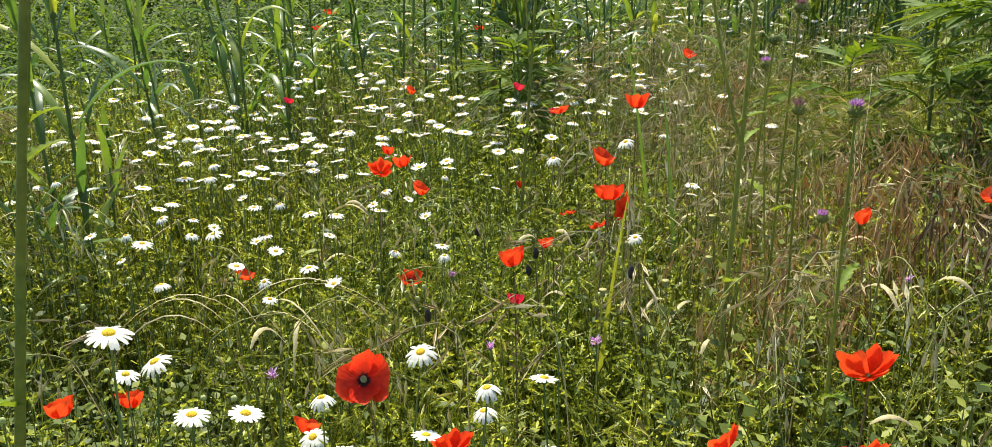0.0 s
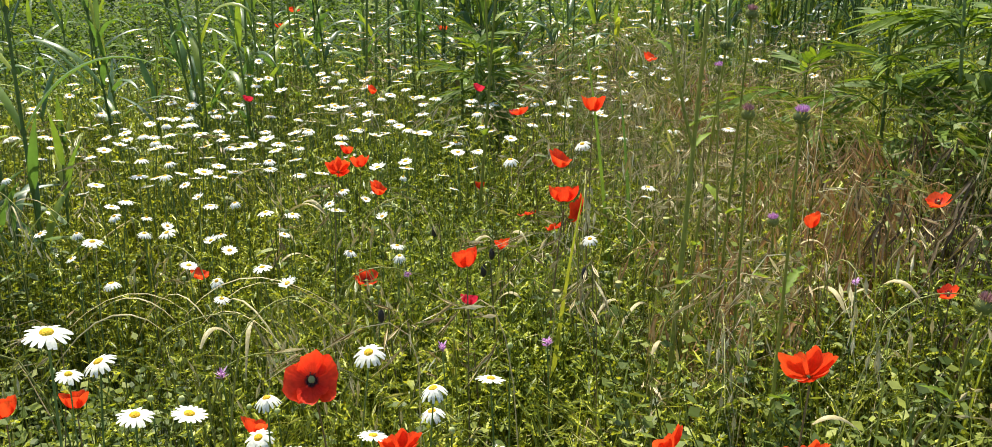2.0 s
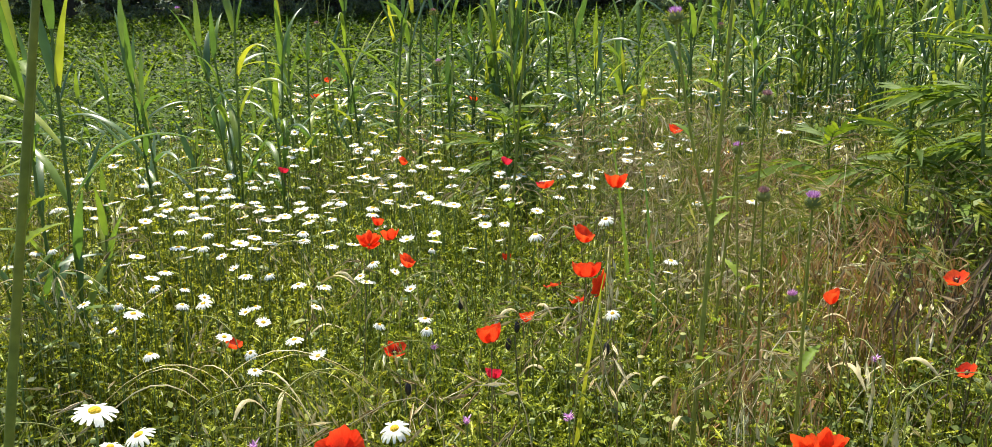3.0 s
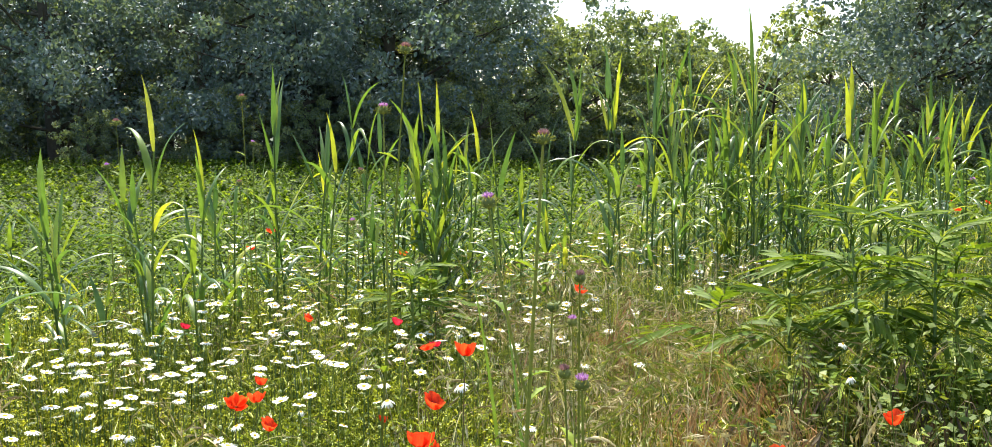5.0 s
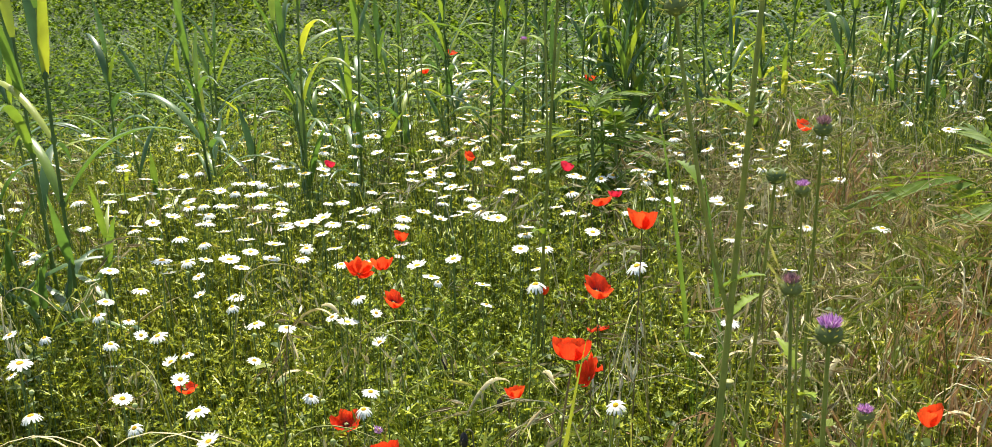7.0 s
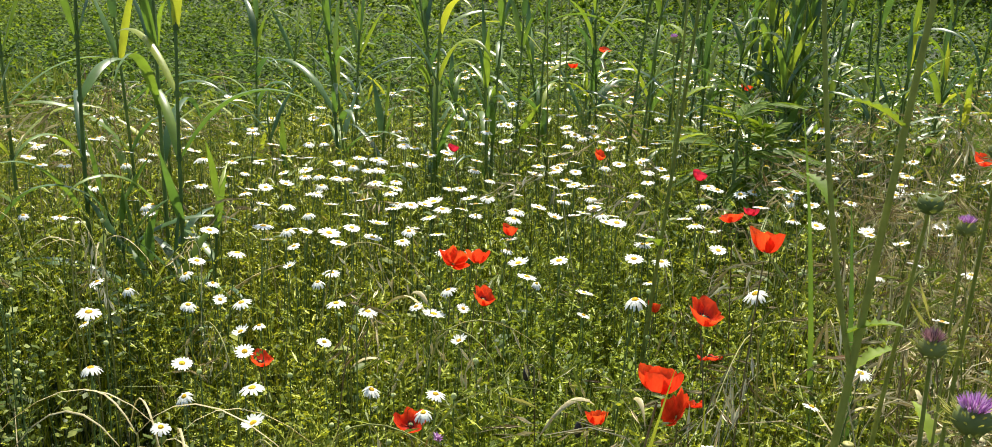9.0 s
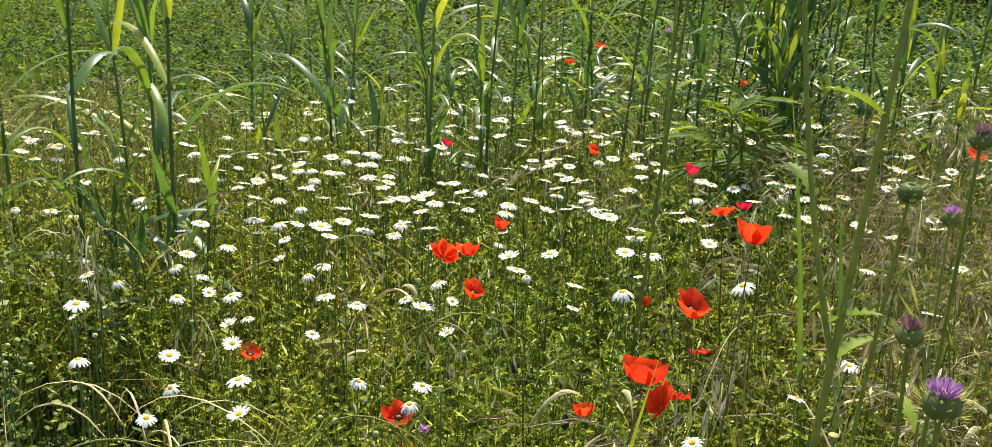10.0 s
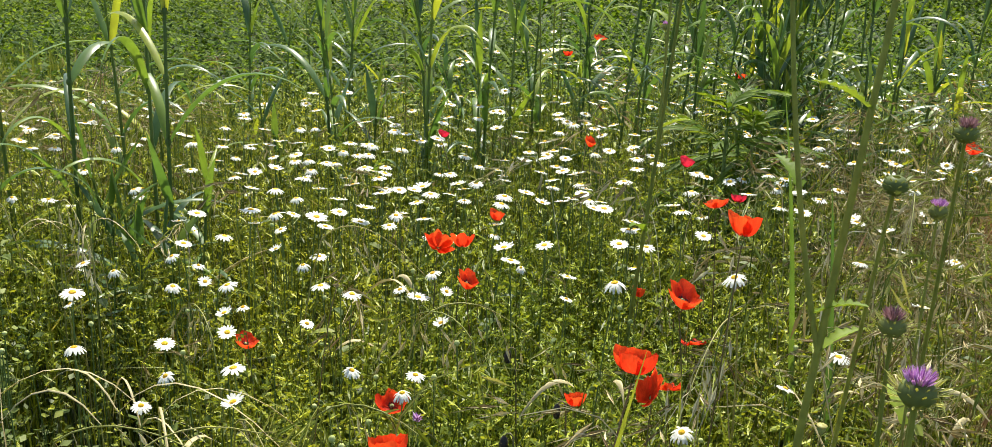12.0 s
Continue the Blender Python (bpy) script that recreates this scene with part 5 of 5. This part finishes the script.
def make_thistle(base, heads, seed, thick=0.006, leaves=6, label="tall spiny thistle with purple flower head on a ridged stem"):
    """heads: (x, y, z, size, faded, closed, height at which its branch leaves the main stem; the first is the main stem)."""
    rng = np.random.default_rng(seed)
    root = empty("thistle", label, "thistle", "thistles in the meadow")
    g = float(ground_z(base[0], base[1]))
    root.location = (base[0], base[1], g)
    o = np.array([base[0], base[1], g])
    main = None
    for x, y, z, size, faded, closed, fork in heads:
        tip = np.array([x, y, z]) - o
        if main is None:
            lean = tip * np.array([0.5, 0.5, 0.55]) + rng.normal(size=3) * 0.006
            path = bezier((0, 0, -0.02), lean, tip, 12)
            main = path
            radii = np.linspace(thick, thick * 0.42, 12)
        else:
            k = int(np.argmin(abs(main[:, 2] - fork)))
            b = main[k]
            path = bezier(b, b + (tip - b) * np.array([0.6, 0.6, 0.4]), tip, 9)
            radii = np.linspace(thick * 0.5, thick * 0.36, 9)
        up = unit(path[-1] - path[-2] + (0, 0, 0.01))
        sp = Soup().add(*tube(path, radii, 8))
        part("stem", sp, M_THISTLESTEM, root)
        n = leaves if path is main else max(2, leaves // 2)
        for k in range(n):
            p = path[min(len(path) - 2, 1 + int(k / n * (len(path) - 2)))]
            a = k * 2.4 + rng.uniform(-0.4, 0.4)
            f = p[2] / max(0.1, path[-1][2])
            v, fc, uv = spiny_leaf(rng, (0.10 - 0.055 * f) * rng.uniform(0.8, 1.1), (math.cos(a), math.sin(a), 0.55))
            part("leaf", Soup().add(v + p, fc, uv), M_THISTLELEAF, root)
        thistle_head(root, path[-1] + up * size * 0.8, up, size, faded, closed, seed in (1, 2, 7))
    return root


TH = "tall spiny thistle with purple flower heads on forked stems"
make_thistle((0.415, 1.345), [(0.479, 1.395, 1.255, 0.0118, True, False, 0), (0.390, 1.39, 1.15, 0.0125, False, False, 0.866)], 1, 0.0058, 5, TH)
make_thistle((0.55, 1.16), [(0.53, 1.085, 0.935, 0.0108, False, False, 0)], 2, 0.0040, 4)
make_thistle((0.53, 1.36), [(0.513, 1.276, 0.895, 0.0105, True, False, 0)], 3, 0.0036, 3, "spiny thistle with a dark fading purple head")
make_thistle((0.56, 1.62), [(0.543, 1.425, 1.02, 0.0102, True, False, 0), (0.539, 1.606, 0.90, 0.0102, False, False, 0.5)], 4, 0.0037, 3, TH)
make_thistle((0.455, 1.53), [(0.496, 1.373, 0.98, 0.0105, True, True, 0)], 5, 0.0038, 3, "thistle with a closed yellowish spiny bud")
make_thistle((0.04, 2.10), [(0.171, 1.983, 1.44, 0.0125, True, False, 0), (0.098, 2.112, 1.305, 0.0128, False, False, 0.75)], 6, 0.0046, 5, TH)
make_thistle((-0.56, 0.80), [(-0.235, 0.80, 1.47, 0.018, False, False, 0), (-0.30, 0.84, 1.345, 0.016, True, True, 0.95)], 7, 0.0075, 5, TH)
make_thistle((-0.32, 0.43), [(-0.105, 0.405, 1.318, 0.019, False, False, 0)], 8, 0.0050, 1)
for i, (x, y, z, s, faded) in enumerate(((-1.206, 3.50, 1.26, 0.0135, True), (-0.742, 3.65, 1.36, 0.0135, True), (-0.714, 3.69, 1.175, 0.0105, False), (-0.674, 3.374, 1.03, 0.011, True), (-1.23, 3.45, 1.09, 0.011, False), (-0.20, 3.2, 0.90, 0.012, False),
                                         (-0.30, 3.9, 1.04, 0.014, True), (0.62, 1.47, 0.66, 0.011, False), (0.72, 0.95, 0.74, 0.012, True), (3.3, 5.9, 0.85, 0.02, False), (0.95, 4.1, 0.95, 0.014, True), (2.5, 4.6, 1.15, 0.016, True))):
    make_thistle((x + 0.05 * math.sin(3 * i), y + 0.06), [(x, y, z, s, faded, False, 0)], 20 + i, 0.0036, 5, "thistle with a faded mauve head on a thin stem" if faded else "thistle with a small purple head on a thin stem")


# ---- nodding wild oats ----
def make_oat(x, y, h, reach, az, seed):
    """A tall culm that arches over and hangs its spikelets."""
    rng = np.random.default_rng(seed)
    root = empty("wild_oat", "arching wild oat with hanging pale dry spikelets", "grass", "nodding wild oats")
    root.location = (x, y, float(ground_z(x, y)))
    d = np.array([math.cos(az), math.sin(az), 0])
    a = bezier((0, 0, -0.02), (0, 0, h * 0.6), d * reach * 0.3 + (0, 0, h * 0.95), 7)
    b = bezier(a[-1], a[-1] + d * reach * 0.3 + (0, 0, h * 0.12), a[-1] + d * reach * 0.8 + (0, 0, -h * 0.08), 9)
    path = np.concatenate([a, b[1:]])
    part("culm", Soup().add(*tube(path, np.linspace(0.0018, 0.0006, len(path)), 5)), M_OATSTEM, root)
    for k in range(11):
        p = path[6 + rng.integers(0, len(path) - 6)]
        e = p + d * rng.uniform(-0.005, 0.03) + rng.normal(size=3) * 0.012 + (0, 0, -rng.uniform(0.02, 0.06))
        sp = Soup().add(*tube(bezier(p, (p + e) / 2 + (0, 0, 0.01), e, 4), 0.0005, 3))
        tip = e + unit(d * rng.uniform(0, 0.6) + rng.normal(size=3) * 0.25 + (0, 0, -1)) * rng.uniform(0.024, 0.036)
        s1 = unit(np.cross(tip - e, (0.3, 1, 0.2)))
        s2 = unit(np.cross(tip - e, s1))
        sp.add(diamond(e, tip, s1, 0.0034), QUAD)
        sp.add(diamond(e, tip, s2, 0.0028), QUAD)
        sp.add(diamond(e * 0.5 + tip * 0.5, tip + (tip - e) * 0.9 + rng.normal(size=3) * 0.006, s1, 0.0006), QUAD)
        part("spikelet", sp, M_STRAW, root, smooth=False)
    return root


for i, (x, y, h, reach, az) in enumerate(((-0.45, 1.18, 0.60, 0.30, 0.4), (-0.50, 1.22, 0.58, 0.28, 3.6), (-0.36, 1.20, 0.56, 0.30, 0.0), (-0.52, 1.85, 0.66, 0.24, 0.3), (-0.98, 1.72, 0.68, 0.22, -0.4), (-1.0, 1.70, 0.66, 0.2, 3.4), (-0.2, 1.40, 0.62, 0.26, 0.1),
                                          (-0.30, 1.42, 0.58, 0.22, -0.5), (0.05, 1.62, 0.66, 0.22, 3.0), (-0.18, 1.62, 0.66, 0.24, 0.5), (-0.28, 1.12, 0.62, 0.28, 1.0), (-0.35, 1.50, 0.60, 0.26, 2.6), (0.35, 1.25, 0.64, 0.3, 0.6), (0.62, 1.15, 0.66, 0.32, 0.3))):
    make_oat(x, y, h, reach, az, 80 + i)
for i in range(22):
    x, y = dr.uniform(0.3, 1.3), dr.uniform(1.0, 3.2)
    make_oat(x, y, dr.uniform(0.58, 0.74), dr.uniform(0.14, 0.3), dr.uniform(0, 6.28), 120 + i)


# ---- single broad grass blades ----
def make_blade(x, y, tip, width, seed):
    root = empty("grass_blade", "single broad yellow-green grass blade", "grass", "broad grass blades")
    root.location = (x, y, float(ground_z(x, y)))
    e = np.array(tip) - np.array(root.location)
    path = bezier((0, 0, -0.02), e * np.array([0.3, 0.3, 0.6]), e, 10)
    part("blade", Soup().add(*blade(path, width * np.array([0.7, 0.9, 1, 1, 1, 0.95, 0.8, 0.6, 0.35, 0.03]), (1, 0.3, 0), 0.4, 0.5)), M_REED if seed in (1, 2) else M_LIME, root)


for i, (x, y, tip, w) in enumerate(((0.20, 1.37, (0.292, 1.412, 0.77), 0.011), (0.42, 2.02, (0.315, 1.98, 0.97), 0.010), (0.47, 2.05, (0.40, 1.98, 0.84), 0.012), (0.30, 1.62, (0.29, 1.60, 0.66), 0.008), (0.86, 1.25, (0.90, 1.22, 0.66), 0.012), (0.22, 1.0, (0.26, 0.98, 0.62), 0.008))):
    make_blade(x, y, tip, w, i)


def make_dead_blade(x, y, z, ln, az, seed, wide=0.0085):
    """A pale dead leaf curling off a thin stalk."""
    rng = np.random.default_rng(seed)
    root = empty("dead_grass_blade", "pale dry curled dead grass blade on a thin stalk", "grass", "dead grass blades")
    root.location = (x, y, float(ground_z(x, y)))
    d = np.array([math.cos(az), math.sin(az), 0])
    stalk = bezier((0, 0, -0.02), (0.01, 0, z * 0.6), (0.0, 0.01, z), 7)
    part("stalk", Soup().add(*tube(stalk, np.linspace(0.0016, 0.0009, 7), 4)), M_OATSTEM, root)
    path = bezier(stalk[-1], stalk[-1] + d * ln * 0.4 + (0, 0, ln * 0.5), stalk[-1] + d * ln + (0, 0, -ln * rng.uniform(0.1, 0.6)), 9)
    part("blade", Soup().add(*blade(path, wide * np.array([0.4, 0.8, 1, 1, 0.95, 0.8, 0.6, 0.35, 0.03]), np.cross((0, 0, 1), d), 0.6, rng.uniform(-1.5, 1.5))), M_STRAW, root)


for i in range(26):
    make_dead_blade(dr.uniform(-0.5, 1.2), dr.uniform(0.85, 2.0), dr.uniform(0.48, 0.6), dr.uniform(0.06, 0.13), dr.uniform(0, 6.28), 400 + i)


# a fan of long pale blades that leans out of the reeds' foot
for i, (az, ln) in enumerate(((3.3, 0.20), (3.0, 0.16), (3.6, 0.22), (0.1, 0.24), (-0.3, 0.2), (0.4, 0.22), (2.6, 0.17), (-0.7, 0.2))):
    make_dead_blade(-0.40 + 0.012 * i, 1.30 + 0.02 * (i % 3), 0.54 + 0.01 * (i % 4), 1.2 * ln, az, 440 + i, 0.0032)
for i, (x, y, az) in enumerate(((-0.87, 1.67, 4.2), (-0.85, 1.69, 5.4), (-0.89, 1.66, 3.6), (-0.86, 1.70, 0.2))):
    make_dead_blade(x, y, 0.62, 0.10 + 0.01 * i, az, 460 + i, 0.0035)


# ---- small blue-violet wild flowers ----
def make_larkspur(x, y, z, seed):
    rng = np.random.default_rng(seed)
    root = empty("violet_flower", "small round violet wild flower head on a thin stem", "wildflower", "violet wild flowers")
    root.location = (x, y, float(ground_z(x, y)))
    part("stem", Soup().add(*tube(bezier((0, 0, -0.02), (0.01, 0, z * 0.6), (0, 0, z), 6), np.linspace(0.0016, 0.001, 6), 4)), M_STEM, root)
    sp = Soup()
    for k in range(26):
        h = z - 0.008 * k / 26
        a = k * 2.4
        b = np.array([0, 0, h])
        e = b + np.array([math.cos(a), math.sin(a), 0]) * rng.uniform(0.003, 0.011) + np.array([0, 0, rng.uniform(0.002, 0.010)])
        sp.add(diamond(b, e, unit(np.cross(e - b, (0, 0, 1))), 0.0018), QUAD)
    part("blossom", sp, M_PURPLE, root)


for i, (x, y, z) in enumerate(((-0.22, 1.05, 0.60), (0.07, 1.14, 0.60), (0.22, 1.14, 0.61), (-0.02, 1.48, 0.58), (0.74, 1.38, 0.6))):
    make_larkspur(x, y, z, 60 + i)
